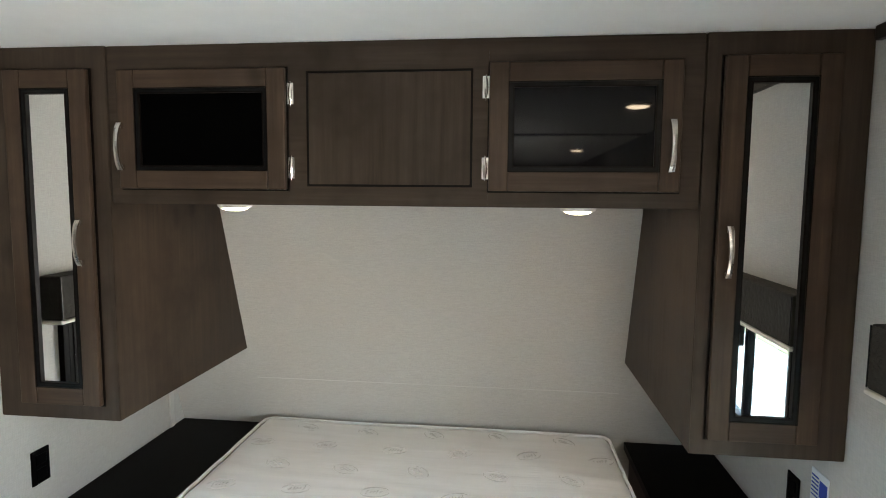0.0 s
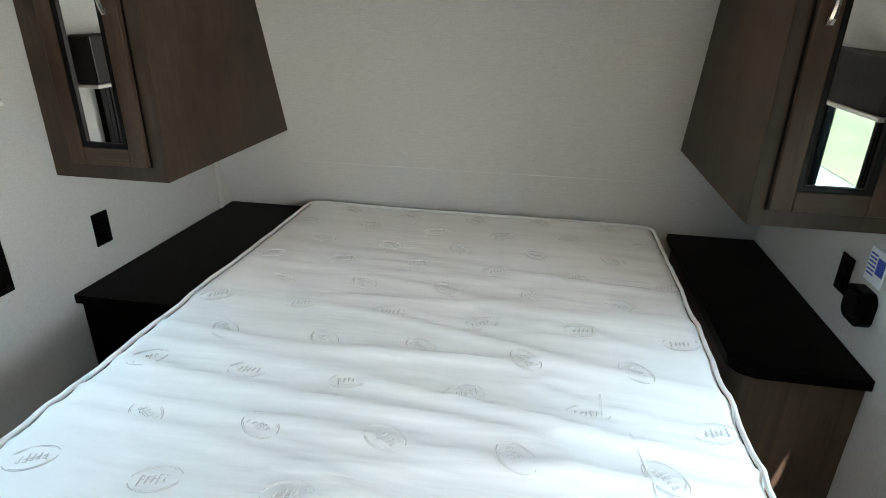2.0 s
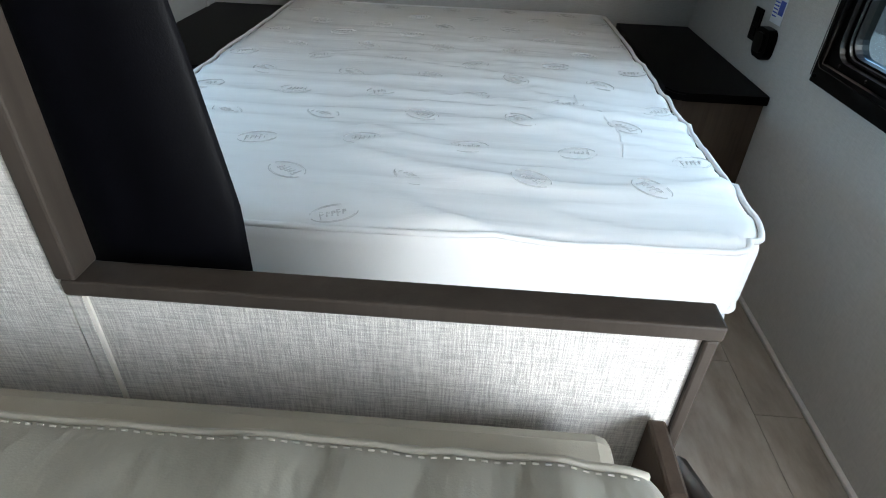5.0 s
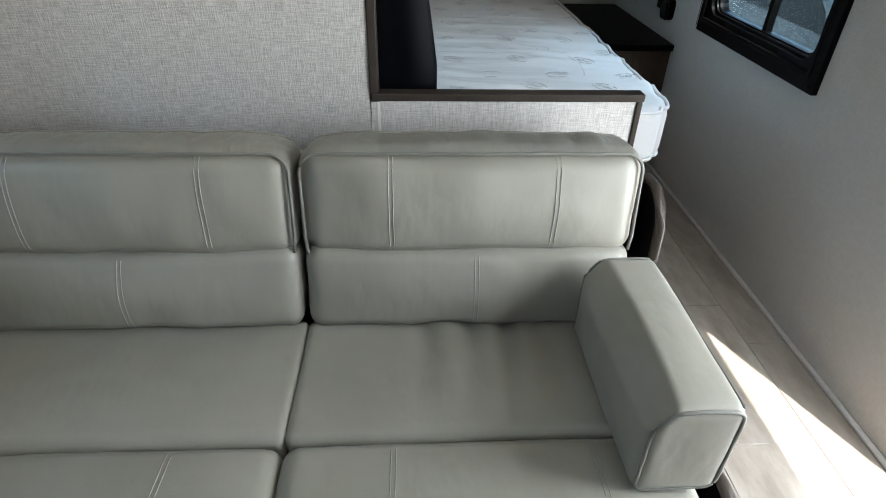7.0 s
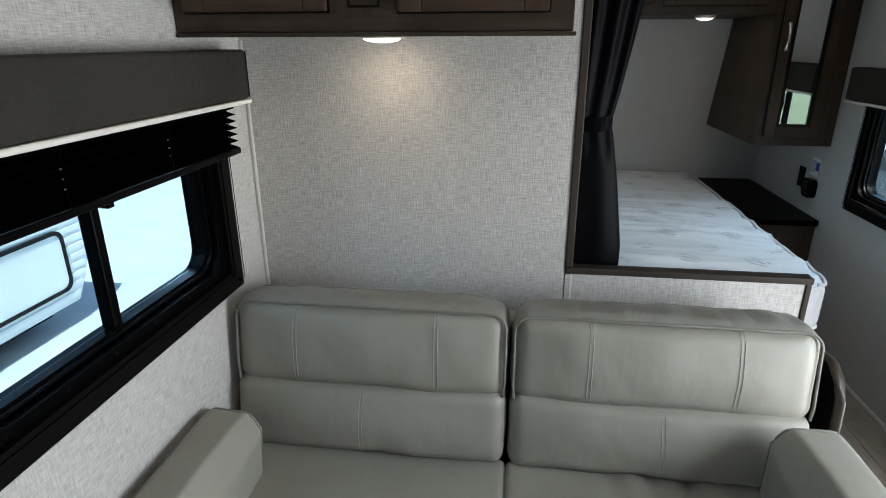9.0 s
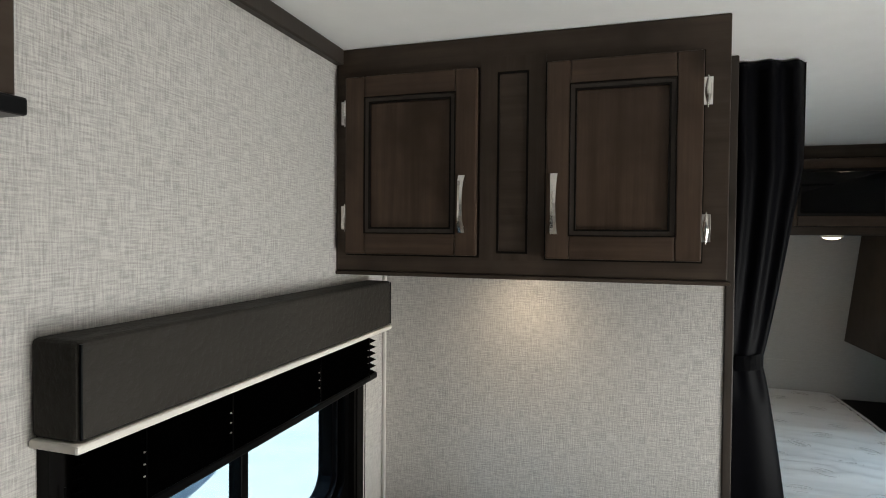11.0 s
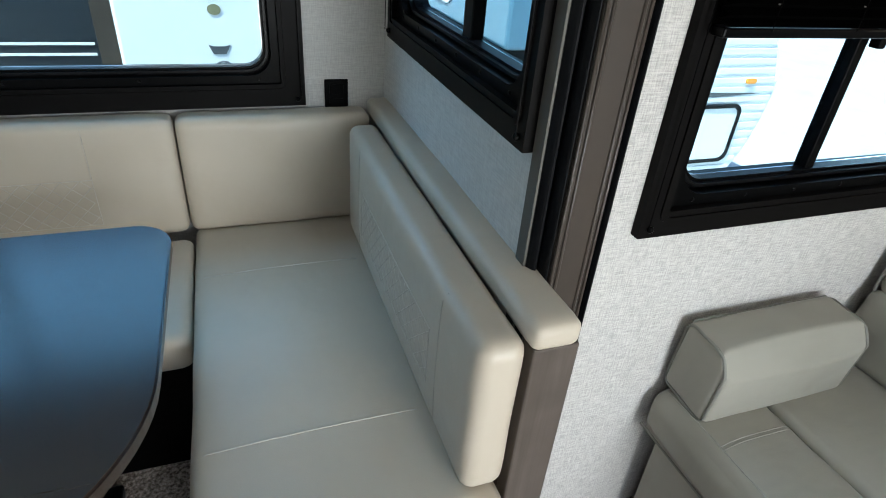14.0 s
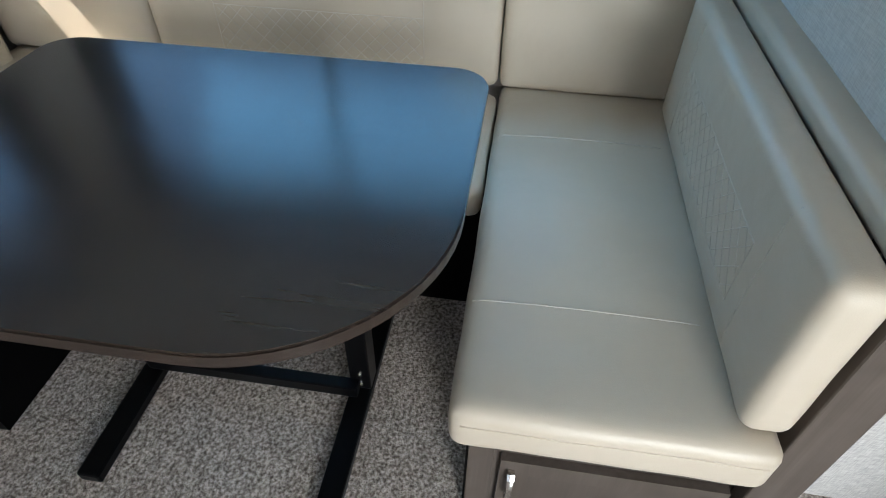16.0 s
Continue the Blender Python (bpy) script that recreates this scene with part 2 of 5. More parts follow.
# ---- mesh helpers ----
def finish(name, bm, mat, smooth=False):
    me = bpy.data.meshes.new(name)
    bmesh.ops.recalc_face_normals(bm, faces=bm.faces)
    bm.to_mesh(me)
    bm.free()
    for m in mat if isinstance(mat, (list, tuple)) else (mat,):
        me.materials.append(m)
    if smooth:
        for p in me.polygons:
            p.use_smooth = True
    return me


def part(name, bm, mat, parent, label="", smooth=False, m=None):
    ob = new(name, finish(name, bm, mat, smooth))
    ob.parent = parent
    if m is not None:
        ob.matrix_basis = m
    return tagged(ob, label) if label else ob


def thing(name, label, category, m=None, group="", kind=""):
    ob = new(name)
    ob.empty_display_size = 0.05
    if m is not None:
        ob.matrix_basis = m
    return tagged(ob, label, category, group, kind)


def structure(name, bm, mat, label, category="wall", smooth=False):
    return tagged(new(name, finish(name, bm, mat, smooth)), label, category, kind="structure")


def add_box(bm, lo, hi, bevel=0.0, seg=2):
    lo, hi = Vector(lo), Vector(hi)
    made = bmesh.ops.create_cube(bm, size=1.0, matrix=Matrix.LocRotScale((lo + hi) / 2, None, hi - lo))
    if bevel:
        edges = list({e for v in made["verts"] for e in v.link_edges})
        bmesh.ops.bevel(bm, geom=edges, offset=bevel, segments=seg, affect="EDGES", profile=0.5)
    return bm


def box(lo, hi, bevel=0.0, seg=2):
    return add_box(bmesh.new(), lo, hi, bevel, seg)


def slab_with_holes(us, vs, holes, place):
    """A thick sheet over the grid us by vs, less the holes (u0, u1, v0, v1); place(u, v, side) gives the corner, side 0 or 1."""
    us = sorted({*us, *(h[0] for h in holes), *(h[1] for h in holes)})
    vs = sorted({*vs, *(h[2] for h in holes), *(h[3] for h in holes)})
    full = {}
    for i in range(len(us) - 1):
        for j in range(len(vs) - 1):
            u, v = (us[i] + us[i + 1]) / 2, (vs[j] + vs[j + 1]) / 2
            full[i, j] = not any(a < u < b and c < v < d for a, b, c, d in holes)
    bm, made = bmesh.new(), {}

    def vert(i, j, s):
        if (i, j, s) not in made:
            made[i, j, s] = bm.verts.new(place(us[i], vs[j], s))
        return made[i, j, s]

    for (i, j), on in full.items():
        if not on:
            continue
        for s in (0, 1):
            bm.faces.new([vert(i, j, s), vert(i + 1, j, s), vert(i + 1, j + 1, s), vert(i, j + 1, s)])
        for di, dj, a, b in ((-1, 0, (0, 0), (0, 1)), (1, 0, (1, 0), (1, 1)), (0, -1, (0, 0), (1, 0)), (0, 1, (0, 1), (1, 1))):
            if not full.get((i + di, j + dj)):
                p, q = (i + a[0], j + a[1]), (i + b[0], j + b[1])
                bm.faces.new([vert(*p, 0), vert(*q, 0), vert(*q, 1), vert(*p, 1)])
    return bm


def tube(points, r, sides=6, closed=False):
    """A round cord along the points."""
    bm, rings, n = bmesh.new(), [], len(points)
    pts = [Vector(p) for p in points]
    for i, p in enumerate(pts):
        a, b = (pts[i - 1], pts[(i + 1) % n]) if closed else (pts[max(i - 1, 0)], pts[min(i + 1, n - 1)])
        d = (b - a).normalized()
        up = Vector((0, 0, 1)) if abs(d.z) < 0.9 else Vector((1, 0, 0))
        s = d.cross(up).normalized()
        u = s.cross(d)
        rings.append([bm.verts.new(p + r * (math.cos(k * math.tau / sides) * s + math.sin(k * math.tau / sides) * u)) for k in range(sides)])
    for i in range(n if closed else n - 1):
        a, b = rings[i], rings[(i + 1) % n]
        for k in range(sides):
            bm.faces.new([a[k], a[(k + 1) % sides], b[(k + 1) % sides], b[k]])
    if not closed:
        bm.faces.new(rings[0]), bm.faces.new(rings[-1][::-1])
    return bm


def join_bm(*parts):
    out = bmesh.new()
    for b in parts:
        me = bpy.data.meshes.new("tmp")
        b.to_mesh(me)
        b.free()
        out.from_mesh(me)
        bpy.data.meshes.remove(me)
    return out


def prism(outline, lo, hi, axis="z"):
    """An outline of (a, b) pairs pushed along an axis."""
    bm = bmesh.new()
    at = {"z": lambda a, b, c: (a, b, c), "x": lambda a, b, c: (c, a, b), "y": lambda a, b, c: (a, c, b)}[axis]
    rows = [[bm.verts.new(at(a, b, c)) for a, b in outline] for c in (lo, hi)]
    bm.faces.new(rows[0]), bm.faces.new(rows[1][::-1])
    for i in range(len(outline)):
        j = (i + 1) % len(outline)
        bm.faces.new([rows[0][i], rows[0][j], rows[1][j], rows[1][i]])
    return bm


def rounded(x0, y0, x1, y1, r, seg=6):
    """A rounded rectangle's outline; r is one radius or four (from the low corner, anticlockwise)."""
    r = r if isinstance(r, (tuple, list)) else (r,) * 4
    out = []
    for (cx, cy, a0), k in zip(((x0, y0, 180), (x1, y0, 270), (x1, y1, 0), (x0, y1, 90)), r):
        ox, oy = cx + (k if cx == x0 else -k), cy + (k if cy == y0 else -k)
        for i in range(seg + 1):
            a = radians(a0 + 90 * i / seg)
            out.append((ox + k * math.cos(a), oy + k * math.sin(a)))
    return out


def ring(outer, inner, y0, y1):
    """A frame between two outlines of as many points, in x and z, from y0 to y1."""
    bm = bmesh.new()
    rows = [[bm.verts.new((a, y, b)) for a, b in line] for line in (outer, inner) for y in (y0, y1)]
    o0, o1, i0, i1 = rows
    n = len(outer)
    for k in range(n):
        j = (k + 1) % n
        for a, b in ((o0, i0), (o1, i1), (o0, o1), (i0, i1)):
            try:
                bm.faces.new([a[k], a[j], b[j], b[k]])
            except ValueError:
                pass
    bmesh.ops.remove_doubles(bm, verts=bm.verts, dist=1e-5)
    return bm


def cushion(size, r=0.03, puff=(0.0, 0.0, 0.0), cuts=16, wrinkle=0.0, seed=0.0, freq=9.0, shape=None, crowd=1.7):
    """A stuffed block about its middle: rounded edges, swollen faces, soft creases; shape moves a point last."""
    bm = bmesh.new()
    bmesh.ops.create_cube(bm, size=2.0)
    bmesh.ops.subdivide_edges(bm, edges=bm.edges, cuts=cuts, use_grid_fill=True)
    h = Vector(size) / 2
    for v in bm.verts:
        s = Vector([math.copysign(1 - (1 - abs(c)) ** crowd, c) for c in v.co])
        p = Vector([a * b for a, b in zip(s, h)])
        core = Vector([max(-b + r, min(b - r, a)) for a, b in zip(p, h)])
        d = p - core
        if d.length > 1e-9:
            p = core + d.normalized() * r
        for k in range(3):
            i, j = (k + 1) % 3, (k + 2) % 3
            if abs(v.co[k]) > 0.999:
                p[k] += math.copysign(puff[k] * (1 - s[i] ** 2) * (1 - s[j] ** 2), v.co[k])
        if wrinkle:
            q = p * freq + Vector((seed, seed * 1.7, seed * 0.3))
            n = noise.noise(q) + 0.5 * noise.noise(q * 2.1)
            p += d.normalized() * wrinkle * n if d.length > 1e-9 else Vector((0, 0, wrinkle * n))
        v.co = p
    if shape:
        for v in bm.verts:
            v.co = shape(v.co)
    return bm


def laid(ob_mesh, points, way, lift=0.0008):
    """Points dropped along a direction onto a mesh."""
    tree = BVHTree.FromPolygons([v.co for v in ob_mesh.vertices], [p.vertices[:] for p in ob_mesh.polygons])
    out = []
    for p in points:
        hit, normal, _, _ = tree.ray_cast(Vector(p), Vector(way))
        if hit is not None:
            out.append(hit - Vector(way).normalized() * lift)
    return out


def line(a, b, n=14):
    a, b = Vector(a), Vector(b)
    return [a.lerp(b, i / (n - 1)) for i in range(n)]


# ---- structure ----
HEAD = 2.085          # ceiling
EAST, SOUTH = 2.34, -4.6
SLIDE_N, SLIDE_S, SLIDE_W, SLIDE_TOP = -1.285, -3.535, -0.955, 1.765


def front_y(z):
    """The leaning front wall."""
    return 2.42 - 0.34 * (z - 1.02)


W_SOFA = (-0.995, -0.235, 0.95, 1.42)
W_BEDW = (0.49, 1.29, 0.82, 1.338)
W_BEDE = (0.49, 1.305, 0.83, 1.343)
structure("wall_west", slab_with_holes(
    (SOUTH, 0.015), (0, HEAD),
    [W_SOFA, (SLIDE_S - 0.02, SLIDE_N + 0.02, -0.1, SLIDE_TOP + 0.02)],
    lambda u, v, s: (-0.05 * s, u, v)), LINEN, "pale grey linen-textured trailer side wall")
structure("wall_west_bedroom", slab_with_holes(
    (0.0151, 2.75), (0, HEAD), [W_BEDW],
    lambda u, v, s: (-0.05 * s, u, v)), LINEN_BED, "pale grey smooth bedroom side wall")
# The third hole is an assumed, unseen opening for the fill lamp.
structure("wall_east", slab_with_holes(
    (SOUTH, 2.75), (0, HEAD),
    [W_BEDE, (-1.30, -0.487, 0.02, 1.545), (-3.4, -2.4, 1.0, 1.55)],
    lambda u, v, s: (EAST + 0.05 * s, u, v)), LINEN_BED, "pale grey linen-textured trailer door-side wall")
structure("wall_south", box((0, SOUTH - 0.05, 0), (EAST, SOUTH, HEAD)), LINEN, "plain grey rear wall of the trailer")
structure("wall_front", slab_with_holes((0.001, EAST - 0.001), (0, HEAD), [], lambda u, v, s: (u, front_y(v) + 0.05 * s, v)),
          LINEN_BED, "pale grey leaning front wall behind the bed head")
structure("trim_front_seam", box((0.4, front_y(0.88) - 0.0015, 0.879), (1.95, front_y(0.88) + 0.002, 0.8815)), BEAD, "thin seam across the front wall covering", "trim")
structure("ceiling", box((0, SOUTH, HEAD), (EAST, 2.75, HEAD + 0.05)), CEILING, "matte white trailer ceiling panel", "ceiling")
structure("crown_trim_west", box((0.0, -1.13, 2.046), (0.022, -0.302, HEAD - 0.001), 0.004), TRIM, "dark wood crown moulding under the ceiling", "trim")
structure("crown_trim_bed_east", box((EAST - 0.02, 0.05, 2.05), (EAST, 1.58, HEAD - 0.001), 0.004), TRIM, "dark wood crown moulding under the bedroom ceiling", "trim")
structure("crown_trim_bed_west", box((0.0, 0.05, 2.05), (0.02, 1.58, HEAD - 0.001), 0.004), TRIM, "dark wood crown moulding under the bedroom ceiling", "trim")
structure("baseboard_east", box((EAST - 0.016, -0.44, 0.0), (EAST, 1.6, 0.014), 0.005), BEAD, "thin quarter-round bead along the floor", "baseboard")
structure("trim_ceiling_batten", box((0.9, -0.70, 2.072), (EAST - 0.001, -0.67, HEAD - 0.0005), 0.003), TRIM, "dark batten across the ceiling", "trim")
floor = structure("floor", box((0.0, SOUTH, -0.06), (EAST, 2.75, -0.004)), VINYL, "grey-brown stone-look vinyl floor of the trailer", "floor")
structure("carpet_slide", slab_with_holes((SLIDE_W, 0.42), (SLIDE_S, -0.82), [(-2, 0.001, SLIDE_N, 0.0)], lambda u, v, s: (u, v, -0.05 + 0.056 * s)),
          CARPET, "speckled grey and brown cut-pile carpet", "carpet")

# slide-out box
STRIP = plain("tan_edge_strip", (0.07, 0.062, 0.052), 0.6, vary=0.08)
structure("wall_slide_north", slab_with_holes((SLIDE_W, 0.0), (0.0, SLIDE_TOP), [(-0.808, -0.043, 1.13, 1.64)], lambda u, v, s: (u, SLIDE_N + 0.045 * s, v)), LINEN_SLIDE, "linen-textured end wall of the dinette slide-out")
structure("wall_slide_south", slab_with_holes((SLIDE_W, 0.0), (0.0, SLIDE_TOP), [(-0.79, -0.06, 1.13, 1.58)], lambda u, v, s: (u, SLIDE_S - 0.045 * s, v)), LINEN_SLIDE, "linen-textured far end wall of the dinette slide-out")
structure("wall_slide_west", slab_with_holes((SLIDE_S, SLIDE_N), (0.0, SLIDE_TOP), [(-3.24, -1.59, 0.925, 1.58)], lambda u, v, s: (SLIDE_W - 0.045 * s, u, v)), LINEN_SLIDE, "linen-textured back wall of the dinette slide-out")
structure("wall_slide_edge", box((0.0005, -1.2890, 0.0), (0.030, -1.2846, 1.753)), STRIP, "linen-covered edge strip beside the slide-out trim")
structure("ceiling_slide", box((SLIDE_W, SLIDE_S, SLIDE_TOP), (-0.001, SLIDE_N, SLIDE_TOP + 0.05)), CEILING, "white ceiling of the dinette slide-out", "ceiling")

# partition and half wall
structure("partition_wall", box((0.0, 0.0, 0.0), (0.912, 0.03, HEAD)), LINEN, "linen-covered partition wall behind the sofa")
structure("half_wall", box((0.9355, 0.002, 0.0), (1.565, 0.03, 0.902)), LINEN, "low linen-covered half wall at the bed foot")
structure("half_wall_batten", box((0.9145, -0.001, 0.0), (0.9295, 0.031, 0.899)), LINEN, "narrow linen-covered batten beside the half wall", "trim")
structure("trim_half_wall_stripe", box((0.9300, -0.0005, 0.0), (0.9350, 0.03, 0.9)), PIPING, "thin pale stripe beside the half wall", "trim")
structure("trim_half_wall_cap", box((0.9155, -0.005, 0.902), (1.5825, 0.035, 0.921), 0.003), TRIM, "dark wood cap along the half wall", "trim")
structure("trim_half_wall_end", box((1.5655, -0.004, 0.0), (1.580, 0.034, 0.9018), 0.003), TRIM, "dark wood edge strip on the half wall's end", "trim")
structure("trim_partition_edge", box((0.9125, -0.005, 0.9215), (0.934, 0.035, HEAD - 0.001), 0.003), TRIM, "dark wood edge strip beside the opening", "trim")
structure("trim_corner_bead", box((0.0005, -0.011, 0.0), (0.011, -0.0005, 1.54), 0.003), BEAD, "pale corner bead between partition and side wall", "trim")
structure("trim_corner_bead_bed", box((0.0005, front_y(0.9) - 0.03, 0.64), (0.009, front_y(0.9) - 0.002, 1.02), 0.003), BEAD, "pale corner bead beside the bed head", "trim")

# slide-out surround
def seal_profile(y0, y1, x):
    n = 7
    return [(0.0, y0)] + [(x * (0.7 + 0.3 * math.sin(math.pi * i / n)), y0 + (y1 - y0) * i / n) for i in range(n + 1)] + [(0.0, y1)]


jamb = thing("slide_out_surround", "dark brown vertical trim with black seals round the slide-out", "trim", kind="structure")
part("fascia_panel", prism([(0.0, -1.245), (0.046, -1.243), (0.05, -1.238), (0.05, -1.172), (0.046, -1.167), (0.0, -1.165)], 0.0, 1.753), FASCIA, jamb)
for y in (-1.2405, -1.2300, -1.1800, -1.1695):
    part("ridge", tube([(0.0505, y, 0.0), (0.0505, y, 1.753)], 0.0032, 8), FASCIA, jamb, smooth=True)
part("inner_seal", join_bm(prism(seal_profile(-1.262, -1.246, 0.056), 0.0, 1.753), prism(seal_profile(-1.284, -1.263, 0.045), 0.0, 1.753)), SEAL, jamb, "black rubber seal")
part("outer_seal", join_bm(prism(seal_profile(-1.164, -1.148, 0.056), 0.0, 1.753), prism(seal_profile(-1.147, -1.134, 0.03), 0.0, 1.753)), SEAL, jamb, "black rubber seal")
header = thing("slide_out_header", "dark wood header box over the slide-out opening", "trim", kind="structure")
part("header_board", join_bm(box((0.0, -1.284, 1.773), (0.088, -1.137, 2.06), 0.002), box((0.0, -4.2, 1.773), (0.088, -1.286, 2.06), 0.002)), WOOD_Y, header)
part("lower_lip", box((0.0, -4.2, 1.754), (0.1, -1.133, 1.7725), 0.003), SEAL, header, "black lip along the header")
part("crown", join_bm(box((0.0, -4.2, 2.061), (0.104, -1.13, HEAD - 0.001), 0.004), box((0.0, -4.2, 2.045), (0.096, -1.134, 2.0605), 0.004)), WOOD_Y, header)


# ---- windows ----
def rv_window(name, m, w, h, hole, bars, label, bar=0.012):
    """A window on a wall: x along it, z up, the room towards -y. hole: the opening x0, x1, z0, z1; bars: the mullions' x."""
    x0, x1, z0, z1 = hole
    win = thing(name, label, "window", m, kind="structure")
    n = 6
    sq = rounded(0, 0, w, h, 0.002, n)
    part("trim_frame", join_bm(ring(sq, rounded(x0, z0, x1, z1, 0.004, n), -0.02, 0.0), ring(rounded(x0 - 0.02, z0 - 0.02, x1 + 0.02, z1 + 0.02, 0.02, n), rounded(x0 - 0.012, z0 - 0.012, x1 + 0.012, z1 + 0.012, 0.02, n), -0.0235, -0.0195)), FRAME, win)
    part("inner_frame", join_bm(
        ring(rounded(x0, z0, x1, z1, 0.002, n), rounded(x0 + 0.022, z0 + 0.022, x1 - 0.022, z1 - 0.022, 0.06, n), -0.005, 0.02),
        ring(rounded(x0 + 0.0, z0 + 0.0, x1 - 0.0, z1 - 0.0, 0.05, n), rounded(x0 + 0.04, z0 + 0.04, x1 - 0.04, z1 - 0.04, 0.055, n), 0.021, 0.06)), BLACK, win, "black inner frame with rounded corners", m=None)
    part("bead", ring(rounded(x0 + 0.028, z0 + 0.028, x1 - 0.028, z1 - 0.028, 0.06, n), rounded(x0 + 0.034, z0 + 0.034, x1 - 0.034, z1 - 0.034, 0.056, n), 0.012, 0.022), STEEL, win)
    edges = [x0 + 0.041, *bars, x1 - 0.041]
    for i in range(len(edges) - 1):
        pane = part("pane", prism(rounded(edges[i] + 0.001, z0 + 0.041, edges[i + 1] - 0.001, z1 - 0.041, tuple(0.05 if (i == 0 and k in (0, 3)) or (i == len(edges) - 2 and k in (1, 2)) else 0.003 for k in range(4)), n), 0.04 + 0.006 * (i % 2), 0.043 + 0.006 * (i % 2), "y"), GLASS, win, "tinted window pane")
        pane.visible_shadow = False
    for x in bars:
        part("mullion", box((x - bar, 0.026, z0 + 0.03), (x + bar, 0.056, z1 - 0.03), 0.003), BLACK, win)
        part("latch", box((x + 0.012, 0.004, z0 + 0.6 * (z1 - z0)), (x + 0.03, 0.0255, z0 + 0.78 * (z1 - z0)), 0.003), BLACK, win)
    for i in range(6):
        x = x0 + 0.06 + (x1 - x0 - 0.12) * i / 5
        bm = bmesh.new()
        bmesh.ops.create_cone(bm, cap_ends=True, segments=10, radius1=0.005, radius2=0.003, depth=0.004, matrix=pose(x, -0.006, z0 + 0.012, 90))
        part("screw", bm, STEEL, win)
    for x in (0.012, w - 0.012):
        bm = bmesh.new()
        bmesh.ops.create_uvsphere(bm, u_segments=10, v_segments=8, radius=0.007, matrix=pose(x + (0.01 if x < 0.1 else -0.01), -0.023, 0.02))
        part("blind_cord_stop", bm, BLACK, win, smooth=True)
        part("blind_cord", tube([(x, -0.03, 0.02), (x, -0.03, h - 0.1)], 0.0012, 5), BLACK, win)
    return win


def on_west(x, y0, z):
    """x of the window runs to +y on a wall that faces +x; its origin at the low corner."""
    return Matrix.Translation((x, y0, z)) @ Matrix(((0, -1, 0, 0), (1, 0, 0, 0), (0, 0, 1, 0), (0, 0, 0, 1)))


def on_east(x, y1, z):
    return Matrix.Translation((x, y1, z)) @ Matrix(((0, 1, 0, 0), (-1, 0, 0, 0), (0, 0, 1, 0), (0, 0, 0, 1)))


def on_north(x0, y, z):
    return Matrix.Translation((x0, y, z))


def on_south(x1, y, z):
    return Matrix.Translation((x1, y, z)) @ Matrix.Rotation(math.pi, 4, "Z")


rv_window("window_1", on_west(0.0, -1.052, 0.898), 0.873, 0.536, (0.057, 0.817, 0.052, 0.522), (0.434,), "dark bronze sliding window beside the sofa")
rv_window("window_2", on_west(SLIDE_W, -3.305, 0.862), 1.78, 0.78, (0.065, 1.715, 0.063, 0.718), (0.86,), "wide dark bronze window behind the dinette")
rv_window("window_3", on_north(-0.853, SLIDE_N, 1.075), 0.85, 0.60, (0.045, 0.81, 0.055, 0.565), (0.46,), "dark bronze window in the slide-out end wall", 0.024)
rv_window("window_4", on_south(0.0, SLIDE_S, 1.075), 0.85, 0.56, (0.06, 0.79, 0.055, 0.505), (0.39,), "dark bronze window in the far slide-out end wall")
rv_window("window_5", on_east(EAST, 1.335, 0.772), 0.905, 0.63, (0.03, 0.845, 0.058, 0.571), (0.45,), "dark bronze bedroom window on the door side")
rv_window("window_6", on_west(0.0, 0.43, 0.762), 0.922, 0.635, (0.06, 0.86, 0.058, 0.576), (0.46,), "dark bronze bedroom window over the bed side")


def valance(m, w, h, d, label, lip=0.012):
    v = thing("window_valance", label, "valance", m)
    part("box", box((0, -d, 0), (w, 0.0, h), 0.008, 3), VALANCE, v)
    part("piping", box((-0.003, -d - 0.003, -lip), (w + 0.003, -0.0, -0.0005), 0.004), PIPING, v, "cream lower edging")
    for x in (0.004, w - 0.004):
        part("corner_stitching", tube(line((x, -d - 0.0005, 0.004), (x, -d - 0.0005, h - 0.004), 8), 0.0018, 5), SEAL, v)
    return v


def blind(m, w, drop, label, folds=7):
    """A drawn-up pleated blind: zig-zag folds over a rail."""
    b = thing("pleated_blind", label, "blind", m)
    pts_f, pts_b = [], []
    for i in range(folds * 2 + 1):
        z = -drop * i / (folds * 2)
        y = -0.004 if i % 2 else -0.03
        pts_f.append((y, z))
        pts_b.append((y + 0.0015, z))
    part("pleats", prism([(y, z) for y, z in pts_f] + [(y, z) for y, z in pts_b[::-1]], 0.0, w, "x"), BLIND, b)
    part("bottom_rail", box((-0.004, -0.032, -drop - 0.016), (w + 0.004, -0.002, -drop - 0.001), 0.003), BLACK, b)
    for k in (0.1, 0.31, 0.65, 0.94):
        part("cord", tube([(w * k, -0.034, -drop - 0.005), (w * k, -0.034, 0)], 0.0008, 5), BLACK, b)
        for i in range(folds - 4, folds - 1):
            part("cord_eyelet", box((w * k - 0.0013, -0.0312, -drop * i / folds - 0.0009), (w * k + 0.0013, -0.0295, -drop * i / folds + 0.0009)), PIPING, b)
    return b


